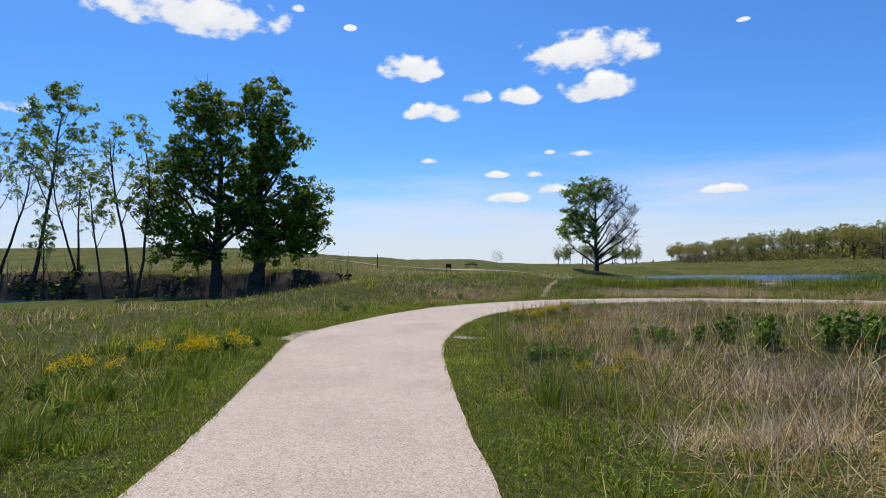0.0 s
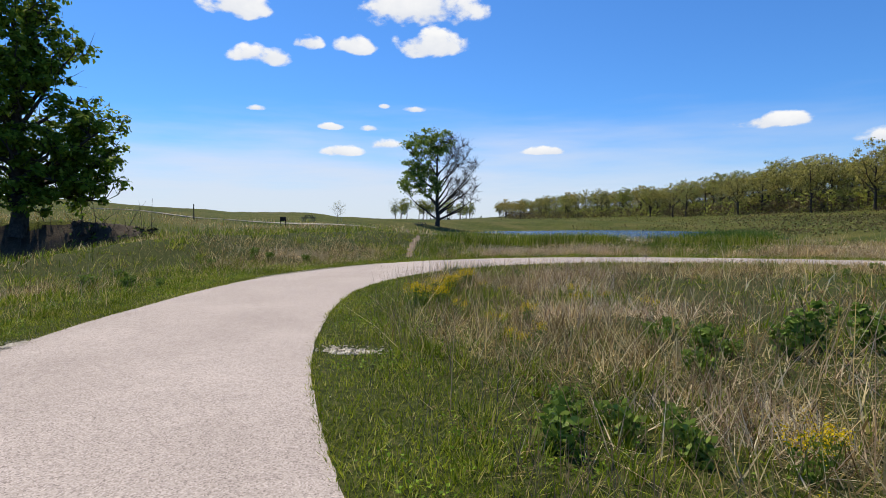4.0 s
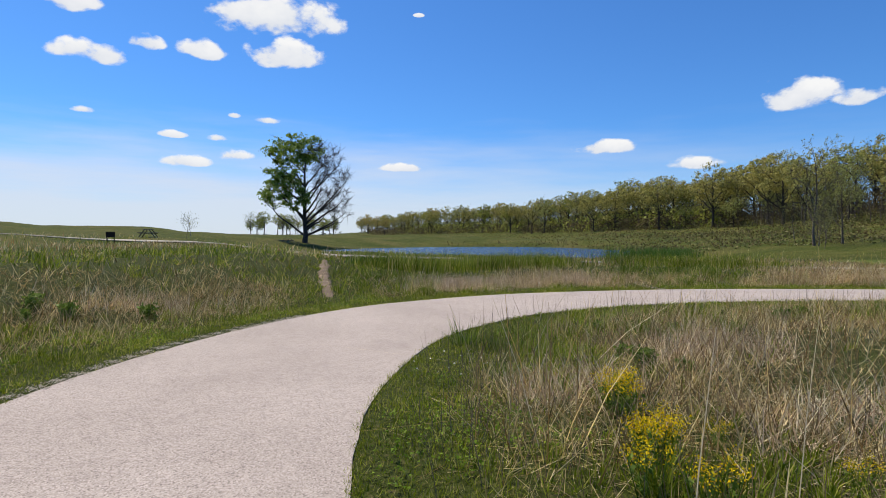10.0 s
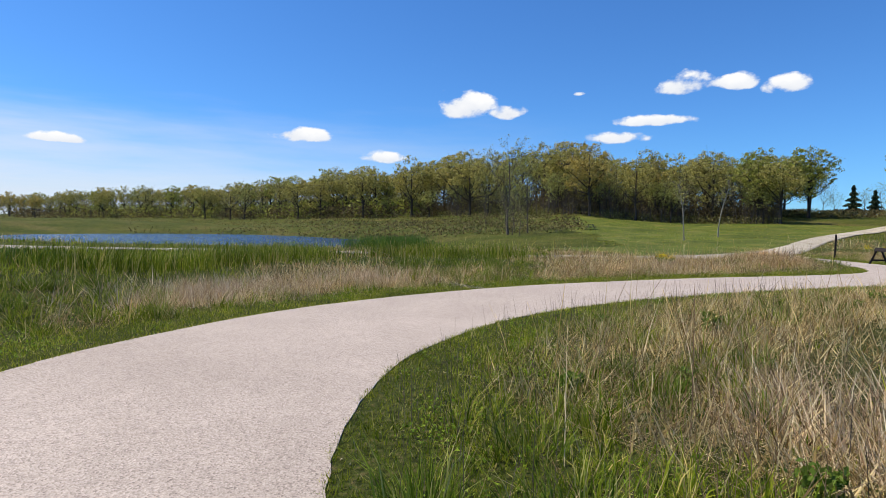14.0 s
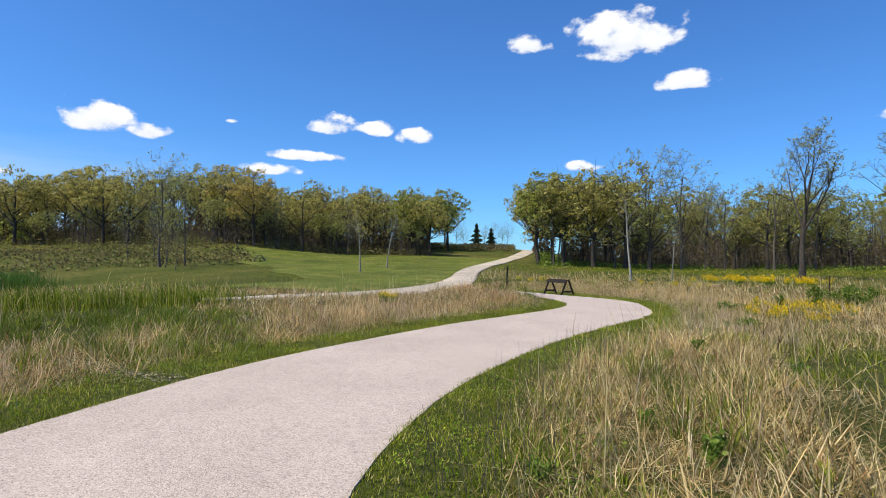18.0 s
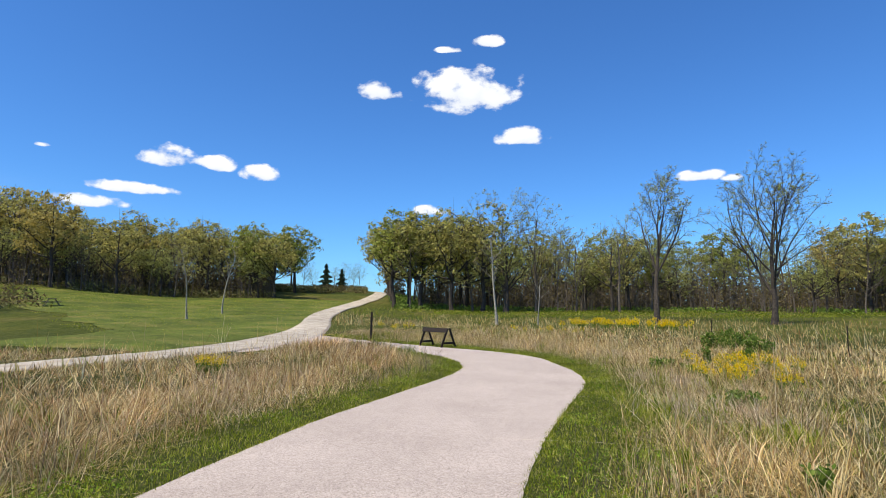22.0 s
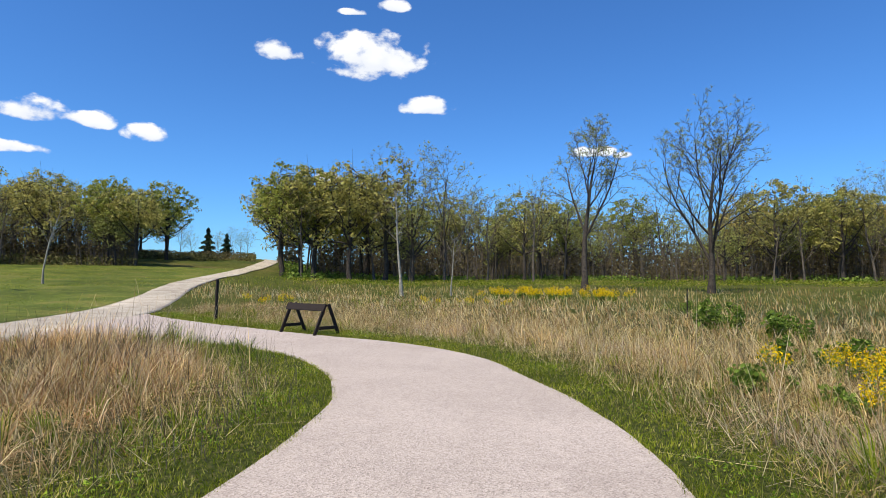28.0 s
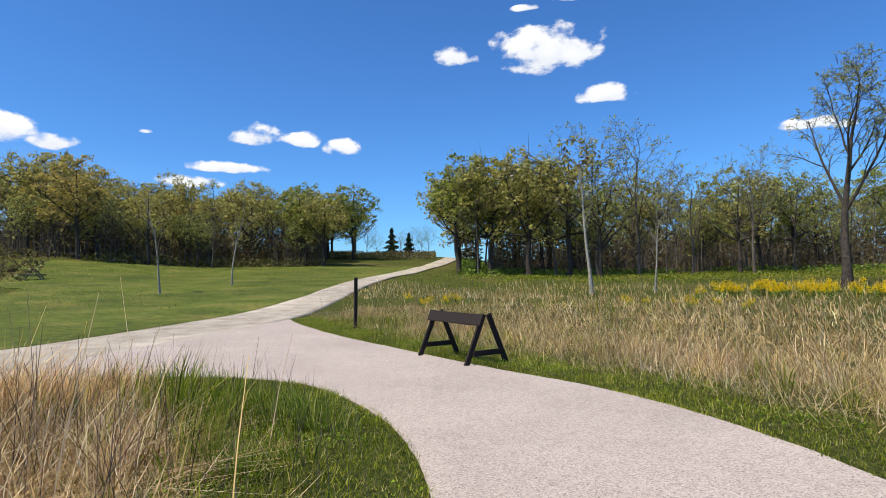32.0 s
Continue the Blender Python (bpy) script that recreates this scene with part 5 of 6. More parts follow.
# turf creeping over the edges, and crumbs of stone along them
rng = np.random.default_rng(61)
n = 90000
k = rng.integers(40, NL - 30, n)
edge = np.where((rng.random(n) < 0.5)[:, None], trail_l[k] + (trail_l[k + 1] - trail_l[k]) * rng.random((n, 1)), trail_r[k] + (trail_r[k + 1] - trail_r[k]) * rng.random((n, 1)))
edge = edge + rng.normal(0, 0.03, (n, 2))
ed = trail_near(edge[:, 0], edge[:, 1])
keep = (ed > -0.05) & (rng.random(n) < 0.25 + 0.75 * smooth_step(0.4, 0.6, fbm(edge[:, 0], edge[:, 1], 0.35, 17))) & (soft_near(edge[:, 0], edge[:, 1]) > 0.2) & (road_near(edge[:, 0], edge[:, 1]) > 1.9)
x, y = edge[keep, 0], edge[keep, 1]
blades("verge_grass", x, y, rng.uniform(0.03, 0.085, len(x)), rng.uniform(0.003, 0.007, len(x)), 0.7, M_VERGE, "tufts of green turf creeping over the footpath's edge", 62, wind=3.0, thin=True)


def pebbles(name, x, y, z, size, material, label, seed):
    """Small angular stones lying on the ground, as one object."""
    rng = np.random.default_rng(seed)
    n = len(x)
    shape = np.array([(1, 0, 0), (-0.5, 0.87, 0), (-0.5, -0.87, 0), (0.2, 0.1, 0.38), (0.1, -0.1, -0.4)])
    a = rng.random(n) * 6.283
    v = shape[None] * size[:, None, None] * rng.uniform(0.6, 1.3, (n, 5, 3))
    vx = v[..., 0] * np.cos(a)[:, None] - v[..., 1] * np.sin(a)[:, None]
    vy = v[..., 0] * np.sin(a)[:, None] + v[..., 1] * np.cos(a)[:, None]
    v = np.stack([vx + x[:, None], vy + y[:, None], v[..., 2] + z[:, None]], -1).reshape(-1, 3)
    i = np.arange(n)[:, None] * 5
    t = np.concatenate([i + np.array(f)[None] for f in ((0, 1, 3), (1, 2, 3), (2, 0, 3), (1, 0, 4), (2, 1, 4), (0, 2, 4))])
    return tagged(new(name, mesh_np(name, v, None, t, material)), label, "gravel", kind="stuff")


rng = np.random.default_rng(63)
n = 700
k = rng.integers(90, 210, n)
side = rng.random(n) < 0.93
px = np.where(side, trail_l[k, 0], trail_r[k, 0]) + rng.normal(0, 0.06, n)
py = np.where(side, trail_l[k, 1], trail_r[k, 1]) + rng.normal(0, 0.06, n)
for line, m, wide in ((soft_lines[1], 700, 0.16), (soft_lines[2], 900, 0.13), (soft_lines[3], 2600, 0.07), (np.array([(0.3, 13.25), (0.45, 13.2), (0.6, 13.12), (0.85, 13.0)]), 120, 0.11)):
    q = line[rng.integers(0, len(line), m)] + rng.normal(0, wide, (m, 2))
    px, py = np.concatenate([px, q[:, 0]]), np.concatenate([py, q[:, 1]])
pz = np.where(trail_near(px, py) < 0.0, 0.016, ground_z(px, py) + 0.012)
pebbles("gravel_crumbs", px, py, pz, rng.uniform(0.004, 0.015, len(px)) * np.where(np.hypot(px - 0.55, py - 13.15) < 0.8, 2.0, 1.0), M_CRUMB, "pale crumbs of gravel along the footpath's edge", 64)


def green_chance(x, y):
    dry, d = zone(x, y)
    lush = 0.15 + 0.85 * smooth_step(0.38, 0.58, fbm(x, y, 0.6, 77))
    mown = 0.3 + 0.75 * smooth_step(11, 16, x)
    return (d > 0) * smooth_step(mown, mown + 0.7, d) * (1 - 0.8 * smooth_step(0.3, 0.75, dry)) * near_d(d, 2.0, 3.6) * lush, d


def green_height(x, y, d, rng):
    west = ((x < -1) & (y < 26)) | (y > 29.5) | (x > 27)
    return (0.1 + (np.where(west, 0.42, 0.33) + 0.45 * np.exp(-((x - 34) ** 2 / 16 + (y - 20) ** 2 / 7))) * 1.5 * fbm(x, y, 0.8, 31) ** 2.2 * 0.85 * smooth_step(0.3, 1.6, d)) * rng.uniform(0.5, 1.3, len(x))


def tussocks(seed, places, per, radius, pull=0.55):
    """Blades that fan out from tufts at the given places, drawn over by the wind: their feet, distances, ways and the tuft's vigour."""
    rng = np.random.default_rng(seed)
    cx, cy = places[:2]
    n = len(cx) * per
    a = rng.random(n) * 6.283
    r = radius * np.sqrt(rng.random(n)) * np.repeat(rng.uniform(0.5, 1.6, len(cx)), per)
    x, y = np.repeat(cx, per) + r * np.cos(a), np.repeat(cy, per) + r * np.sin(a)
    way = np.arctan2(np.sin(a) + pull * 0.78 + rng.normal(0, 0.35, n), np.cos(a) + pull * 0.62 + rng.normal(0, 0.35, n))
    grow = np.repeat(rng.uniform(0.5, 1.4, len(cx)), per)
    d = trail_near(x, y)
    k = (d > 0.04) & (road_near(x, y) > np.interp(x, road_c[60:, 0], rw[60:]) + 0.1)
    return x[k], y[k], d[k], way[k], grow[k]


def even_green(x, y):
    dry, d = zone(x, y)
    return (d > 0) * smooth_step(0.5, 1.2, d) * (0.9 - 0.75 * smooth_step(0.3, 0.75, dry)) * near_d(d, 2.0, 3.6), d


x, y, d = beside(4, 300000, 3.6, even_green)
rng = np.random.default_rng(4)
blades("green_grass", x, y, rng.uniform(0.05, 0.2, len(x)) * low_by_road(x, y), rng.uniform(0.003, 0.008, len(x)), 0.9, M_GREEN, "low green undergrowth of the meadow", 5, wind=3.0, thin=True)
for seed, places, per, thin in ((3, beside(3, 9500, 3.4, green_chance), 27, False), (13, scatter(13, 80000, NEAR, lambda x, y: (green_chance(x, y)[0] * (trail_near(x, y) > 2.8), trail_near(x, y))), 13, True)):
    x, y, d, way, grow = tussocks(seed, places, per, 0.09 if not thin else 0.16)
    rng = np.random.default_rng(seed)
    blades("green_grass", x, y, green_height(x, y, d, rng) * low_by_road(x, y) * grow * 1.0, (0.0032 + 0.0013 * np.clip(d, 0, 14)) * rng.uniform(0.6, 1.5, len(x)), 0.72, M_GREEN, "uneven lush green meadow grass beside the footpath", seed + 1, thin=thin, way=way)


# dense tall tufts of darker grass
rng = np.random.default_rng(95)
tx, ty = [], []
for cx, cy, sp, n in ((1.5, 7.2, 0.3, 5), (1.9, 6.7, 0.25, 3), (-4.6, 14.4, 0.7, 14), (-3.9, 9.6, 0.6, 14), (-3.6, 7.4, 0.5, 12), (-4.3, 11.8, 0.7, 14), (-3.5, 5.2, 0.4, 9), (5.2, 22.2, 0.6, 5), (8.2, 21.8, 0.7, 6),
                      (13.8, 21.0, 0.7, 6), (33.2, 18.7, 0.6, 14), (34.8, 18.9, 0.7, 18), (20.4, 30.6, 1.6, 34), (18.0, 30.2, 1.0, 16), (8.4, 31.6, 1.0, 16), (29.0, 22.0, 0.9, 8)):
    tx.append(rng.normal(cx, sp, n))
    ty.append(rng.normal(cy, sp, n))
tx, ty = np.concatenate(tx), np.concatenate(ty)
k = trail_near(tx, ty) > 0.45
x, y, d, way, grow = tussocks(96, (tx[k], ty[k]), 120, 0.2, 0.4)
blades("tall_grass", x, y, rng.uniform(0.16, 0.4, len(x)) * grow, rng.uniform(0.0026, 0.006, len(x)), 0.6, M_TUFT, "dense tufts of tall dark-green grass in the meadow", 97, way=way)


def thatch_chance(x, y):
    dry, d = zone(x, y)
    return (d > 0) * smooth_step(0.6, 1.3, d) * (0.15 + 0.85 * smooth_step(0.25, 0.6, dry)) * near_d(d, 2.0, 4.0) * 0.8, d


x, y, d = (np.concatenate(q) for q in zip(beside(9, 360000, 4.0, thatch_chance), scatter(19, 1000000, NEAR, lambda x, y: (thatch_chance(x, y)[0] * (trail_near(x, y) > 3.0), trail_near(x, y)))))
rng = np.random.default_rng(9)
blades("thatch", x, y, rng.uniform(0.12, 0.45, len(x)) * low_by_road(x, y), (0.003 + 0.0013 * np.clip(d, 0, 14)) * rng.uniform(0.5, 1.6, len(x)), 1.2, M_THATCH, "matted grey-brown dead grass lying in the meadow", 10, "dead grass", 3.0, 0.14, True)


def dry_chance(x, y):
    dry, d = zone(x, y)
    e = 0.7 + 0.75 * smooth_step(18, 26, x)
    return (d > 0) * smooth_step(e, e + 0.8, d) * smooth_step(0.35, 0.8, dry) * near_d(d, 2.0, 4.5) * np.maximum(0.3 + 0.7 * smooth_step(8, 20, x), (y > 28.5) * 1.0), d


for seed, places, per, thin in ((5, beside(5, 9500, 3.8, dry_chance), 30, False), (15, scatter(15, 70000, NEAR, lambda x, y: (dry_chance(x, y)[0] * (trail_near(x, y) > 2.9), trail_near(x, y))), 14, True)):
    x, y, d, way, grow = tussocks(seed, places, per, 0.12 if not thin else 0.2, 0.3)
    rng = np.random.default_rng(seed)
    tall_east = 0.14 + 0.24 * smooth_step(8, 20, x) + 0.07 * np.exp(-((x - 33) ** 2 / 20 + (y - 21.5) ** 2 / 8))
    hh = (tall_east * (0.45 + 1.1 * fbm(x, y, 1.3, 41))) * rng.uniform(0.5, 1.25, len(x)) * low_by_road(x, y) * grow * 1.1
    wide = (0.0022 + 0.001 * np.clip(d, 0, 14)) * rng.uniform(0.6, 1.5, len(x))
    outer_side = y > 27 - np.clip(x - 10, 0, 40) * 0.42
    red = rng.random(len(x)) < np.where(outer_side, 0.75, 0.25 + 0.4 * smooth_step(0.45, 0.65, fbm(x, y, 2.2, 55)))
    for sel, m, lab in ((red, M_RUST, "russet-brown dead meadow grass bent by the wind"), (~red, M_DRY, "tan straw-dry meadow grass leaning in the wind")):
        blades("dry_grass", x[sel], y[sel], hh[sel], wide[sel], 1.45, m, lab, seed + 1, thin=thin, way=way[sel])


# bleached straw beaten flat in patches
rng = np.random.default_rng(66)
sx, sy = [], []
for cx, cy, sp, n in ((11.2, 31.3, 1.0, 9000), (14.3, 30.4, 0.9, 7000), (9.3, 30.9, 0.7, 4000), (32.6, 19.9, 0.5, 2600), (25.4, 24.2, 1.2, 5000), (5.6, 17.7, 0.6, 2400), (7.4, 20.4, 0.6, 3000), (4.3, 20.0, 0.4, 2600), (8.1, 21.1, 0.5, 1800), (4.4, 7.7, 0.6, 2200), (2.8, 5.1, 0.4, 1500),
                      (3.9, 9.7, 0.6, 2600), (24.0, 14.4, 0.8, 3500), (30.0, 11.4, 1.0, 4500), (35.0, 12.2, 1.2, 4500), (21.0, 16.6, 0.7, 3000), (0.9, 28.8, 0.8, 2600), (4.8, 14.2, 0.7, 2600)):
    wob = rng.normal(0, sp, (n, 2)) * (1.3, 0.6)
    sx.append(cx + wob[:, 0])
    sy.append(cy + wob[:, 1])
sx, sy = np.concatenate(sx), np.concatenate(sy)
k = (trail_near(sx, sy) > 0.9) & (road_near(sx, sy) > 1.3) & (fbm(sx, sy, 0.5, 93) > rng.uniform(0.3, 0.6, len(sx)))
sx, sy = sx[k], sy[k]
blades("matted_straw", sx, sy, rng.uniform(0.2, 0.55, len(sx)), (0.003 + 0.0009 * np.clip(trail_near(sx, sy), 0, 9)) * rng.uniform(0.6, 1.5, len(sx)), 1.3, M_STRAW, "bleached pinkish straw beaten flat in the meadow", 67, "dead grass", 1.3, 0.12, True)


def far_chance(x, y):
    d = trail_wide(x, y)
    return smooth_step(6, 11, d) * np.exp(-np.maximum(d - 10, 0) / 24) * 0.8, d


x, y, d = scatter(7, 260000, (-45, 90, -30, 80), far_chance)
rng = np.random.default_rng(7)
k = (ring_distance(x, y, pond_ring) > 3.0) & (ground_z(x, y) > -0.25) & ~((x < -10) & (y > 44.5) & (y < 49.8))
x, y, d = x[k], y[k], d[k]
far_dry = fbm(x, y, 6, 21) + 0.16 * smooth_step(10, 30, x) * (y < 22) - 0.5 * smooth_step(50, 58, np.hypot(x - 20, y - 20)) * (y < 18) * (x > 20) > 0.52
lawn = ((x > 44) & (y > 22.5 - (x - 50) * 0.25)) | ((y > 62) & (x > 4))
low = np.where(lawn, 0.2, 1.0) * np.clip((ring_distance(x, y, pond_ring) - 2) / 16, 0.22, 1)
far_red = rng.random(len(x)) < 0.5
for sel, m, nm, lab, ht in ((far_dry & ~lawn & far_red, M_RUST, "dry_grass", "russet meadow grass away from the footpath", 0.42), (~far_dry, M_GREEN, "green_grass", "rough green meadow grass away from the footpath", 0.38), (far_dry & ~lawn & ~far_red, M_DRY, "dry_grass", "straw-dry meadow grass away from the footpath", 0.45)):
    blades(nm, x[sel], y[sel], ht * low[sel] * rng.uniform(0.4, 1.3, sel.sum()), rng.uniform(0.008, 0.019, sel.sum()), 0.7, m, lab, 8, wind=1.5)

# tufts on the mown slope
lrng = np.random.default_rng(77)
n = 150000
lr2, lt2 = 29 + 62 * np.sqrt(lrng.random(n)), np.radians(lrng.uniform(-28, 22, n))
x, y = 20 + lr2 * np.cos(lt2), 20 + lr2 * np.sin(lt2)
k = (y > np.interp(x, road_c[60:, 0], road_c[60:, 1]) + np.interp(x, road_c[60:, 0], rw[60:]) * 1.15) & (ring_distance(x, y, trail_ring[::3]) > 2) & (fbm(x, y, 3.5, 88) > lrng.uniform(0.3, 0.62, n))
x, y = x[k], y[k]
blades("lawn_grass", x, y, lrng.uniform(0.06, 0.17, len(x)), lrng.uniform(0.015, 0.035, len(x)), 0.9, M_VERGE, "short tufted grass of the mown slope", 78, wind=3.0, thin=True)

# reeds along the bank before the pond
rng = np.random.default_rng(15)
c = curve_through([(8.5, 35.8), (13, 36.4), (18, 36.8), (22, 36.0), (26, 32.5)], 200)
pick = rng.integers(0, 120, 2600)
rp = c[pick] + rng.normal(0, 0.45, (2600, 2))
pick2 = rng.integers(0, len(pond_ring), 9000)
rp2 = pond_ring[pick2] * 1.0 + rng.normal(0, 1.1, (9000, 2))
near_side = (rp2[:, 0] - 20) * 0.8 + (rp2[:, 1] - 20) * 0.6 < 58
rp = np.vstack([rp, rp2[near_side]])
k = (line_distance(rp[:, 0], rp[:, 1], road_c[::4]) > 1.0) & (fbm(rp[:, 0], rp[:, 1], 2.5, 61) > 0.42)
rp = rp[k]
c2 = curve_through([(33.0, 44.6), (35.5, 43.6), (39.5, 44.8)], 60)
rq = c2[rng.integers(0, 60, 4200)] + rng.normal(0, 0.9, (4200, 2))
rq = rq[(line_distance(rq[:, 0], rq[:, 1], road_c[::4]) > 1.6) & (ground_z(rq[:, 0], rq[:, 1]) > -0.4)]
c3 = np.vstack([curve_through([(8.9, 35.5), (13, 36.0), (19.3, 36.2)], 120), curve_through([(21.2, 35.0), (23.2, 33.2), (26.2, 30.9)], 60)])
rs = c3[rng.integers(0, 180, 12000)] + rng.normal(0, 0.8, (12000, 2))
rs = rs[(line_distance(rs[:, 0], rs[:, 1], road_c[::4]) > 1.15) & (np.abs(rs[:, 0] - 20.2) > 0.6)]
blades("reeds", rs[:, 0], rs[:, 1], np.clip(1.12 - ground_z(rs[:, 0], rs[:, 1]), 0.3, 1.1) * rng.uniform(0.45, 1.0, len(rs)) * (0.7 + 0.6 * fbm(rs[:, 0], rs[:, 1], 1.5, 151)), rng.uniform(0.005, 0.011, len(rs)), 0.4, M_GREEN, "tall green reeds and grass on the bank before the pond", 19, "reeds")
blades("reeds", rq[:, 0], rq[:, 1], rng.uniform(0.5, 1.25, len(rq)), rng.uniform(0.009, 0.018, len(rq)), 0.3, M_REED, "tall dark green reeds at the pond's near corner", 18, "reeds")
blades("reeds", rp[:, 0], rp[:, 1], rng.uniform(0.22, 0.5, len(rp)), rng.uniform(0.006, 0.013, len(rp)), 0.35, M_REED, "dark green reeds on the bank before the pond", 16, "reeds")


# ---- stalks, weeds and flowers ----
def stalks(name, x, y, tall, thick, lean, material, label, seed):
    """Thin three-sided dead stems."""
    rng = np.random.default_rng(seed)
    n = len(x)
    z = ground_z(x, y) - 0.03
    b = rng.random(n) * 6.283
    l = np.abs(rng.normal(lean, lean * 0.6, n)) * tall
    lx, ly = np.cos(b) * l, np.sin(b) * l
    up = np.sqrt(np.maximum(tall ** 2 - l ** 2, (0.12 * tall) ** 2))
    rings = []
    for f, r in ((0.0, 1.0), (0.5, 0.75), (1.0, 0.35)):
        for k in range(3):
            t = 2.094 * k
            rings.append(np.column_stack([x + lx * f ** 1.3 + np.cos(t) * thick * r, y + ly * f ** 1.3 + np.sin(t) * thick * r, z + up * f]))
    v = np.stack(rings, 1).reshape(-1, 3)
    i = np.arange(n) * 9
    q = []
    for s in (0, 3):
        for k in range(3):
            k2 = (k + 1) % 3
            q.append(np.column_stack([i + s + k, i + s + k2, i + s + 3 + k2, i + s + 3 + k]))
    ob = new(name, mesh_np(name, v, np.concatenate(q), None, material))
    return tagged(ob, label, "stalks", kind="stuff")


def stalk_chance(x, y):
    dry, d = zone(x, y)
    inner = (y < 27 - np.clip(x - 10, 0, 40) * 0.42) | (x > 18)
    return (d > 0.9) * np.where(inner, 1.0, 0.25) * smooth_step(0.25, 0.6, dry) * near_d(d, 3, 5), d


x, y, d = scatter(21, 14000, NEAR, stalk_chance)
rng = np.random.default_rng(21)
stalks("fallen_stalks", x, y, rng.uniform(0.4, 1.2, len(x)), rng.uniform(0.003, 0.006, len(x)), 0.9, M_DRY, "pale fallen stalks lying across the grass", 22)
x, y, d = scatter(23, 9000, NEAR, lambda x, y: (stalk_chance(x, y)[0] * 0.5, stalk_chance(x, y)[1]))
stalks("standing_stalks", x, y, np.random.default_rng(23).uniform(0.3, 0.75, len(x)), np.random.default_rng(24).uniform(0.002, 0.004, len(x)), 0.2, M_BARK_GREY, "thin grey seed stalks standing in the meadow", 24)
# fringe of upright stalks at the inner edge of the bend and at the junction
rng = np.random.default_rng(25)
c = np.vstack([offset_line(trail_r, -0.9)[150:260], offset_line(trail_l, 0.9)[330:400], offset_line(trail_r, -1.0)[95:140]])
p = c[rng.integers(0, len(c), 900)] + rng.normal(0, 0.35, (900, 2))
k = ring_distance(p[:, 0], p[:, 1], trail_ring) > 0.35
p = p[k]
stalks("standing_stalks", p[:, 0], p[:, 1], rng.uniform(0.25, 0.6, len(p)), rng.uniform(0.0018, 0.0035, len(p)), 0.18, M_BARK_GREY, "fringe of thin dark seed stalks beside the footpath", 26)


rng = np.random.default_rng(29)
p = np.column_stack([rng.uniform(0.8, 11, 9000), rng.uniform(5, 22, 9000)])
p = p[(trail_near(p[:, 0], p[:, 1]) > 0.9) & (fbm(p[:, 0], p[:, 1], 1.6, 141) > rng.uniform(0.35, 0.65, 9000))]
stalks("standing_stalks", p[:, 0], p[:, 1], rng.uniform(0.2, 0.6, len(p)), rng.uniform(0.0016, 0.0032, len(p)), 0.35, M_STALK, "thin brown dead stalks standing thick in the meadow", 30)
p = np.column_stack([rng.uniform(0.8, 40, 2600), rng.uniform(3, 27, 2600)])
p = p[(trail_near(p[:, 0], p[:, 1]) > 1.0) & (trail_near(p[:, 0], p[:, 1]) < 6) & (road_near(p[:, 0], p[:, 1]) > 2) & (fbm(p[:, 0], p[:, 1], 2.0, 143) > 0.45)]
stalks("fallen_stalks", p[:, 0], p[:, 1], rng.uniform(0.6, 1.5, len(p)), rng.uniform(0.003, 0.0055, len(p)), 0.93, M_STRAW, "long bleached stems fallen across the meadow", 31)
rng = np.random.default_rng(27)
p = np.column_stack([rng.normal(32.2, 1.3, 260), rng.normal(20.4, 0.8, 260)])
p = p[ring_distance(p[:, 0], p[:, 1], trail_ring) > 0.9]
stalks("standing_stalks", p[:, 0], p[:, 1], rng.uniform(0.45, 1.0, len(p)), rng.uniform(0.002, 0.004, len(p)), 0.3, M_BARK, "dark dead flower stalks standing in russet grass", 28)


def weed(name, seed, stems, tall, leaves, size, label, category="plant", bloom=0, bloom_size=0.02, stem_mat=None):
    """A leafy plant: stems, leaves along them and, where it blooms, a head of small flowers."""
    rng = np.random.default_rng(seed)
    top = new(name)
    tagged(top, label, category)
    w = Wood(seed)
    heads, along = [], []
    for i in range(stems):
        a = rng.random() * 6.28
        r = rng.random() ** 0.7
        base = Vector((math.cos(a) * r * 0.12, math.sin(a) * r * 0.12, -0.05))
        way = Vector((math.cos(a) * r * 0.36, math.sin(a) * r * 0.36, 1)).normalized()
        h = tall * rng.uniform(0.65, 1.1)
        pts = [base, base + way * h * 0.5, base + way * h + Vector((0, 0, 0.02))]
        w.tube(pts, [0.007, 0.005, 0.003], 4)
        heads.append(tuple(pts[2]))
        for f in np.linspace(0.15, 0.95, 6):
            along.append(tuple(base + way * h * f))
    st = new("stem", w.mesh("stem", stem_mat or M_WEED))
    st.parent = top
    tagged(st, kind="stuff")
    along = np.array(along)
    c = along[rng.integers(0, len(along), leaves)] + rng.normal(0, size * 0.55, (leaves, 3)) * (1, 1, 0.4)
    c[:, 2] = np.maximum(c[:, 2], 0.02)
    lf = new("leaf", mesh_np("leaf", *leaf_quads(rng, c, size), None, M_WEED))
    lf.parent = top
    tagged(lf, kind="stuff")
    if bloom:
        heads = np.array(heads)
        c = heads[rng.integers(0, len(heads), bloom)] + rng.normal(0, 1, (bloom, 3)) * (0.035, 0.035, 0.05)
        fl = new("flower_head", mesh_np("flower_head", *leaf_quads(rng, c, bloom_size), None, M_YELLOW))
        fl.parent = top
        tagged(fl, "small bright yellow flowers", kind="stuff")
    return top


def plant(model, x, y, turn, size, first=False, group=""):
    m = pose(x, y, float(ground_z(x, y)), 0, 0, turn)
    t = model if first else copy_thing(model, m)
    t.matrix_basis = m @ Matrix.Diagonal((size, size, size, 1))
    if group:
        tagged(t, group=group)
    return t


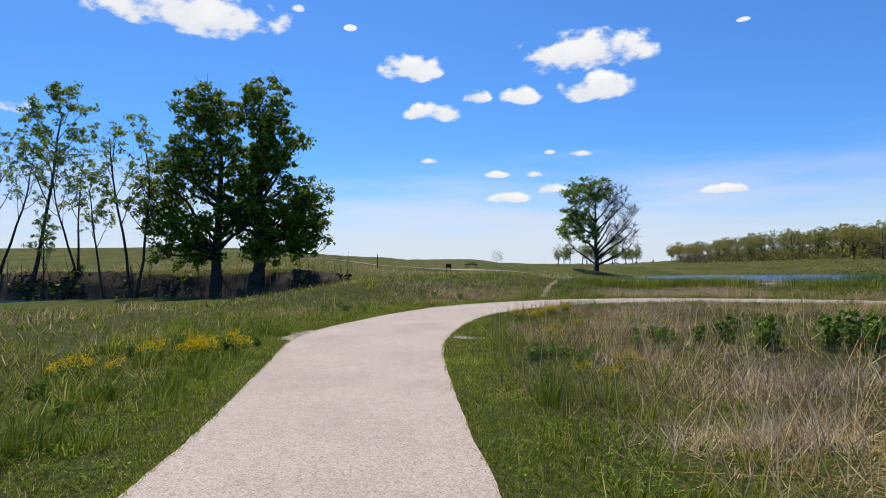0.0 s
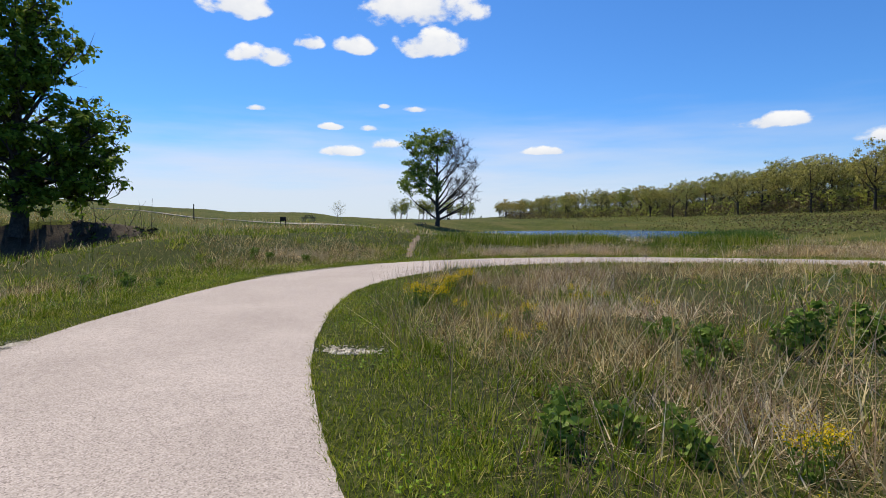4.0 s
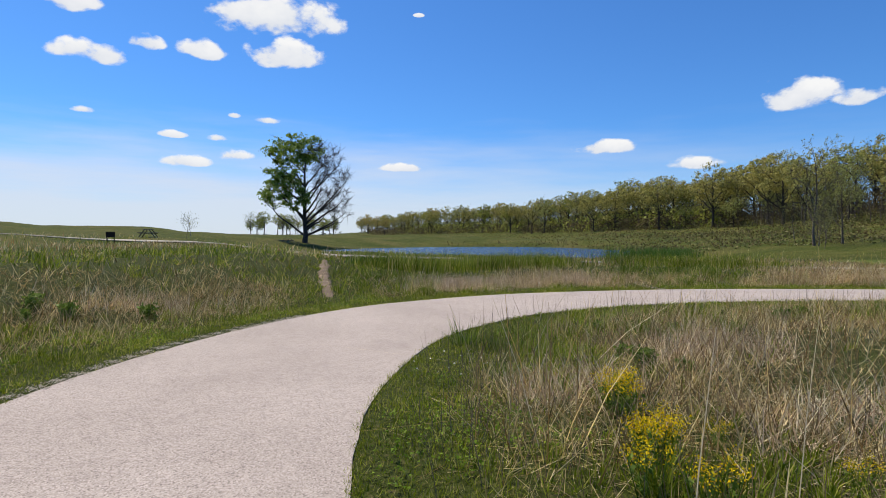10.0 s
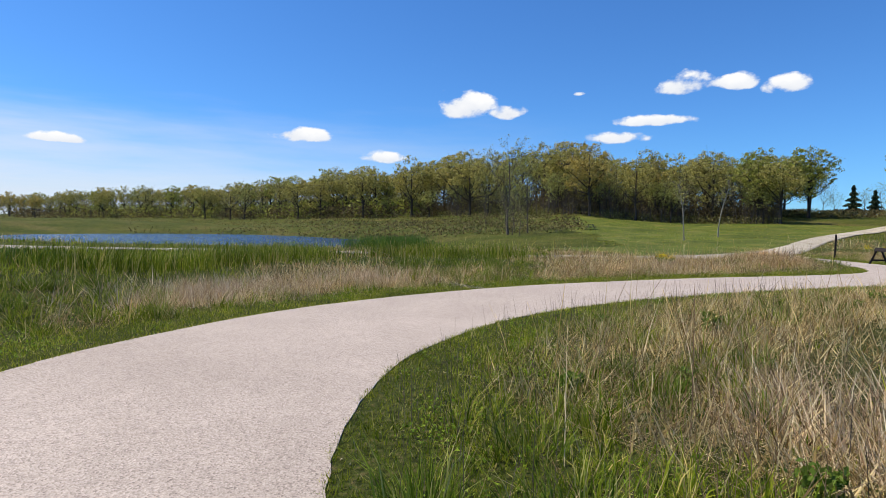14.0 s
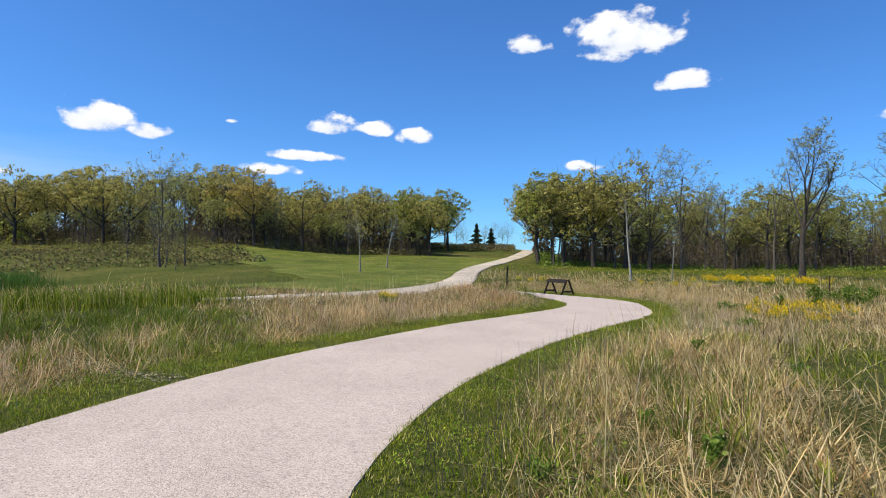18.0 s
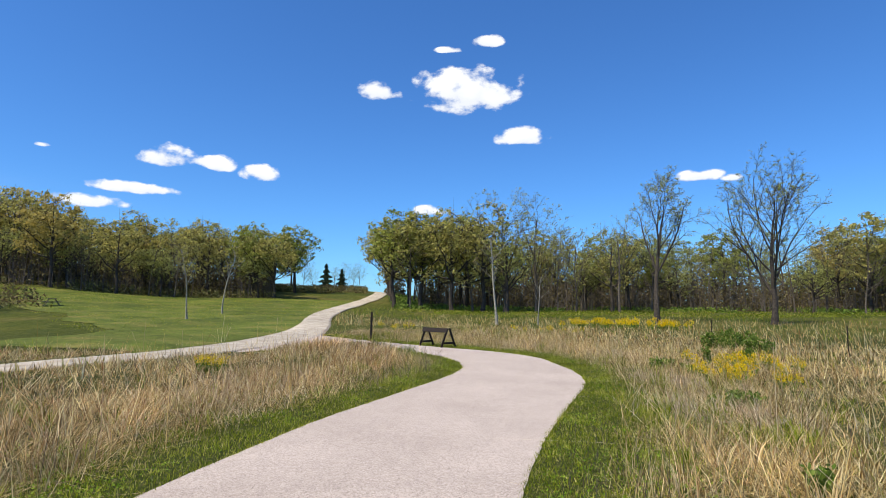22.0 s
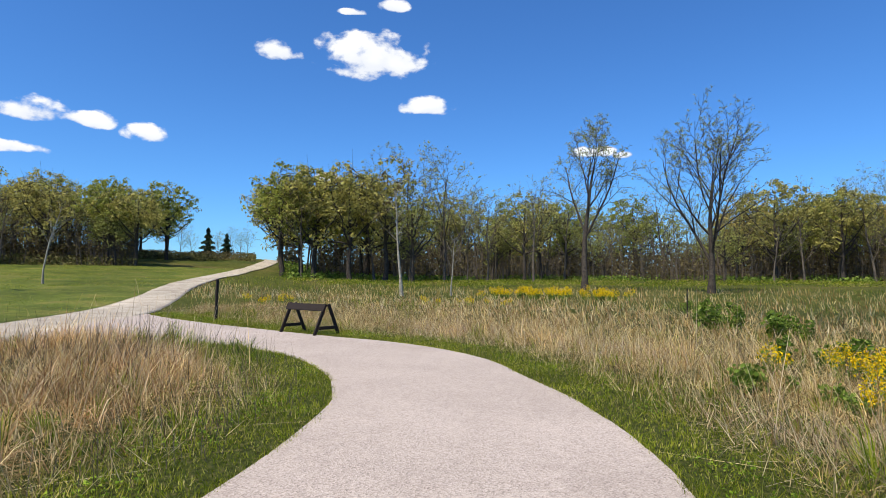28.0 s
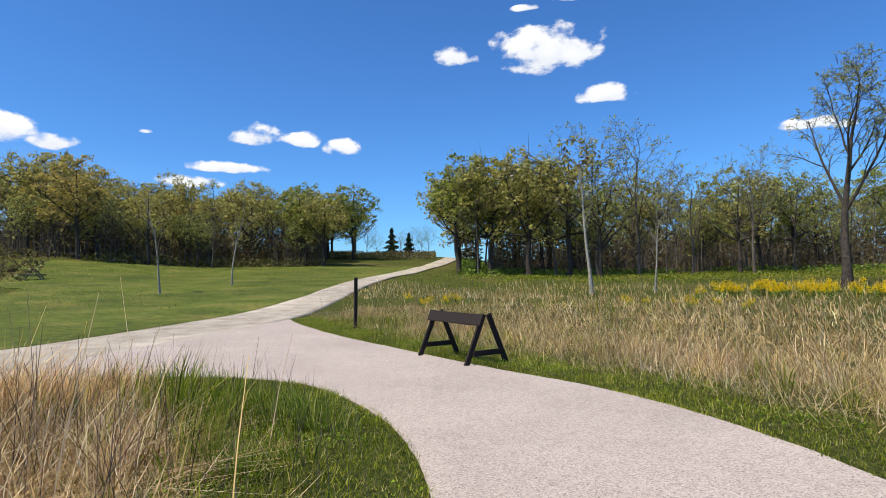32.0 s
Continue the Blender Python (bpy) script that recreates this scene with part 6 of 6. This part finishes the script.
rocket = weed("yellow_flower", 31, 14, 0.5, 110, 0.05, "yellow-flowering mustard plant in the meadow grass", "flower", 420, 0.019)
ragwort = weed("yellow_flower", 33, 10, 0.42, 70, 0.06, "golden ragwort plant with flat yellow heads", "flower", 260, 0.03)
broad = weed("weed", 35, 9, 0.36, 240, 0.075, "dark green broad-leaved weed in the meadow", "plant")
tallweed = weed("weed", 37, 6, 0.75, 230, 0.11, "tall dark green leafy weed with thick dark stems", "plant", stem_mat=M_BARK)
prng = random.Random(3)
spots = [(rocket, 4.1, 19.1, 0.06, 3, 0.72), (rocket, 3.5, 18.3, 0.09, 4, 0.72), (rocket, 3.2, 17.8, 0.12, 2, 0.6), (rocket, 2.45, 16.2, 0.2, 4, 0.8), (rocket, 2.0, 8.3, 0.2, 3, 0.6), (rocket, 2.85, 8.9, 0.2, 2, 0.6), (rocket, 4.4, 17.4, 0.5, 3, 0.5),
         (ragwort, -4.7, 10.4, 0.45, 7, 0.95), (ragwort, -5.4, 8.6, 0.3, 3, 0.8), (rocket, 3.3, 14.2, 0.8, 5, 0.6), (rocket, 5.2, 14.6, 0.9, 4, 0.55),
         (ragwort, 24.4, 12.9, 0.6, 6, 0.95), (ragwort, 25.2, 11.2, 0.9, 11, 1.0), (ragwort, 26.0, 9.6, 0.7, 6, 1.0), (rocket, 28.5, 24.9, 0.22, 5, 0.85),
         (ragwort, 53.0, 13.4, 0.8, 7, 1.0), (ragwort, 47.5, 4.5, 1.2, 8, 1.0)]
used_plants = {}
for model, cx, cy, sp, cnt, size in spots:
    for i in range(cnt):
        plant(model, cx + prng.gauss(0, sp), cy + prng.gauss(0, sp), prng.uniform(0, 360), size * prng.uniform(0.75, 1.15), model not in used_plants, "yellow flowers in the meadow")
        used_plants[model] = 1
for i in range(44):
    f = prng.random()
    plant(ragwort, 53.8 - 5.6 * f + prng.gauss(0, 0.7), -0.8 - 7.4 * f + prng.gauss(0, 0.6), prng.uniform(0, 360), prng.uniform(1.2, 1.8), False, "golden ragwort drift")
for i, (cx, cy, sp, cnt, size) in enumerate(((2.1, 9.9, 0.25, 4, 0.8), (1.85, 10.4, 0.2, 3, 0.7), (-4.8, 6.2, 1.0, 9, 0.7), (-5.6, 11.5, 1.2, 10, 0.75), (5.8, 20.6, 0.6, 4, 0.6), (4.6, 12.0, 0.7, 6, 0.8), (21.5, 15.6, 0.5, 5, 0.8),
                                             (-1.2, 27.5, 0.8, 5, 0.8), (-3.5, 22.0, 0.9, 6, 0.8), (16.5, 19.5, 0.6, 4, 0.7), (12.0, 22.4, 0.5, 4, 0.6), (26.0, 12.0, 0.7, 6, 0.9), (8.5, 22.0, 0.6, 4, 0.6))):
    for k in range(cnt):
        plant(broad, cx + prng.gauss(0, sp), cy + prng.gauss(0, sp), prng.uniform(0, 360), size * prng.uniform(0.7, 1.2), broad not in used_plants, "weeds in the meadow")
        used_plants[broad] = 1
for cx, cy, sp, cnt, size in ((7.4, 10.3, 0.4, 4, 1.0), (6.4, 11.0, 0.3, 2, 0.85), (5.6, 11.2, 0.3, 2, 0.75), (31.2, 4.2, 0.5, 6, 0.95), (34.0, 3.6, 0.6, 6, 0.95), (37.2, -1.0, 0.6, 5, 1.0), (27.2, 9.2, 0.5, 5, 0.7)):
    for k in range(cnt):
        plant(tallweed, cx + prng.gauss(0, sp), cy + prng.gauss(0, sp), prng.uniform(0, 360), size * prng.uniform(0.7, 1.15), tallweed not in used_plants, "tall weeds in the meadow")
        used_plants[tallweed] = 1


# ---- barricade and post at the junction ----
def barricade():
    """A low black A-frame barricade: a board between two splayed trestles."""
    top = new("barricade")
    tagged(top, "black-stained wooden A-frame barricade beside the footpath", "barricade")
    part("rail", box_bm(1.7, 0.04, 0.2, Matrix.Translation((0, 0.152, 0.75)) @ Matrix.Rotation(radians(23.8), 4, "X"), 0.006), M_BLACK, top)
    for s in (-1, 1):
        x = s * 0.76
        part("crossbar", beam((x + s * 0.045, -0.3, 0.2), (x + s * 0.045, 0.3, 0.2), 0.035, 0.09), M_BLACK, top)
        for f in (-1, 1):
            part("leg", beam((x, f * 0.42, 0.0), (x, f * 0.05, 0.84), 0.045, 0.09), M_BLACK, top)
    return top


bar = barricade()
bar.matrix_world = pose(37.95, 15.72, float(ground_z(37.95, 15.72)), 0, 0, 21)
marker = new("marker_post")
tagged(marker, "dark square wooden marker post standing by the road junction", "post")
part("post", box_bm(0.09, 0.09, 1.6, Matrix.Translation((0, 0, 0.68)), 0.012), M_BLACK, marker)
marker.matrix_world = pose(44.5, 17.3, float(ground_z(44.5, 17.3)), 1, 0, 20)


# ---- small things far off ----
def picnic_table():
    """A wooden picnic table with two benches on A-frame legs."""
    top = new("picnic_table")
    tagged(top, "weathered wooden picnic table with two benches on the grass", "picnic table")
    for i in range(5):
        part("plank", box_bm(1.8, 0.14, 0.04, Matrix.Translation((0, -0.3 + 0.15 * i, 0.75)), 0.005), M_WOOD, top)
    for s in (-1, 1):
        part("bench", box_bm(1.8, 0.26, 0.04, Matrix.Translation((0, s * 0.68, 0.45)), 0.005), M_WOOD, top)
    for x in (-0.65, 0.65):
        part("brace", beam((x, -0.75, 0.41), (x, 0.75, 0.41), 0.04, 0.09), M_WOOD, top)
        for s in (-1, 1):
            part("leg", beam((x + 0.04, s * 0.7, 0), (x + 0.04, s * 0.22, 0.73), 0.04, 0.09), M_WOOD, top)
    return top


table = picnic_table()
table.matrix_world = pose(80.0, 41.6, float(ground_z(80.0, 41.6)) + 0.02, 0, 0, 15)
for tx, ty, tz in ((26.3, 109.0, 40), (3.9, 77.0, 75)):
    copy_thing(table, pose(tx, ty, float(ground_z(tx, ty)) + 0.02, 0, 0, tz))

board = new("notice_board")
tagged(board, "dark notice board on two posts beside the gravel road", "sign")
part("panel", box_bm(0.95, 0.06, 0.62, Matrix.Translation((0, 0, 1.05)), 0.01), M_BLACK, board)
for px in (-0.36, 0.36):
    part("post", box_bm(0.1, 0.1, 1.3, Matrix.Translation((px, 0.081, 0.6)), 0.01), M_BLACK, board)
board.matrix_world = pose(0.6, 61.5, float(ground_z(0.6, 61.5)), 0, 0, -8) @ Matrix.Diagonal((0.6, 0.6, 0.6, 1))
post = copy_thing(marker, pose(-7.4, 64.2, float(ground_z(-7.4, 64.2)), 0, 0, 10))
tagged(post, "dark square wooden marker post beside the far gravel road")
for sx, sy in ((36.8, 0.9), (30.0, 0.5)):
    stake = new("stake")
    tagged(stake, "thin dark stake standing in the dry grass", "stake")
    part("rod", box_bm(0.035, 0.035, 1.25, Matrix.Translation((0, 0, 0.55)), 0.004), M_BLACK, stake)
    stake.matrix_world = pose(sx, sy, float(ground_z(sx, sy)), 2, 1, 0)

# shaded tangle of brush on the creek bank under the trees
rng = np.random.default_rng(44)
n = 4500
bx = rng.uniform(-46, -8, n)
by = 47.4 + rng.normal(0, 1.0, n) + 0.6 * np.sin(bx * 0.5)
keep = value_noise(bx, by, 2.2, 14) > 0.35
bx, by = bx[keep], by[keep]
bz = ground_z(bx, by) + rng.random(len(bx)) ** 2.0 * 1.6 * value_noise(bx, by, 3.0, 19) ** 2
# the dead brush shares the bank's shade-darkened colour
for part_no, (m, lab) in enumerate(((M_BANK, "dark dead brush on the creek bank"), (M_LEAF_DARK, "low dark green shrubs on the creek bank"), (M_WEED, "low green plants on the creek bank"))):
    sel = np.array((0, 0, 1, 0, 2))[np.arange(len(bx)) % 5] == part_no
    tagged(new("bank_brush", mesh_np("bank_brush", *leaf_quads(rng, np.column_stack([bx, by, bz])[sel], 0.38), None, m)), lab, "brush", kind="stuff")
n = 500
sx, sy = rng.uniform(-46, -8, n), 48.3 + rng.normal(0, 1.2, n)
stalks("dead_branches", sx, sy, rng.uniform(0.8, 2.4, n), rng.uniform(0.015, 0.035, n), 0.85, M_BARK, "fallen dead branches on the creek bank", 45)
# shrubs in the rough grass by the far road and on the pond's shore
for i, (sx, sy, sz) in enumerate(((6.7, 71.7, 0.17), (70.0, 49.0, 0.35), (78.0, 52.0, 0.4), (66.0, 46.5, 0.25), (84.0, 56.0, 0.45), (88.0, 61.0, 0.4))):
    t = stand(greys[i % 2], sx, sy, i * 50, sz)
    tagged(t, "low twiggy shrub coming into leaf", "shrub", "shrubs in the meadow")
# sapling with a cage of thin twigs near the far road
stand(pale, 9.5, 92.0, 30, 0.34)
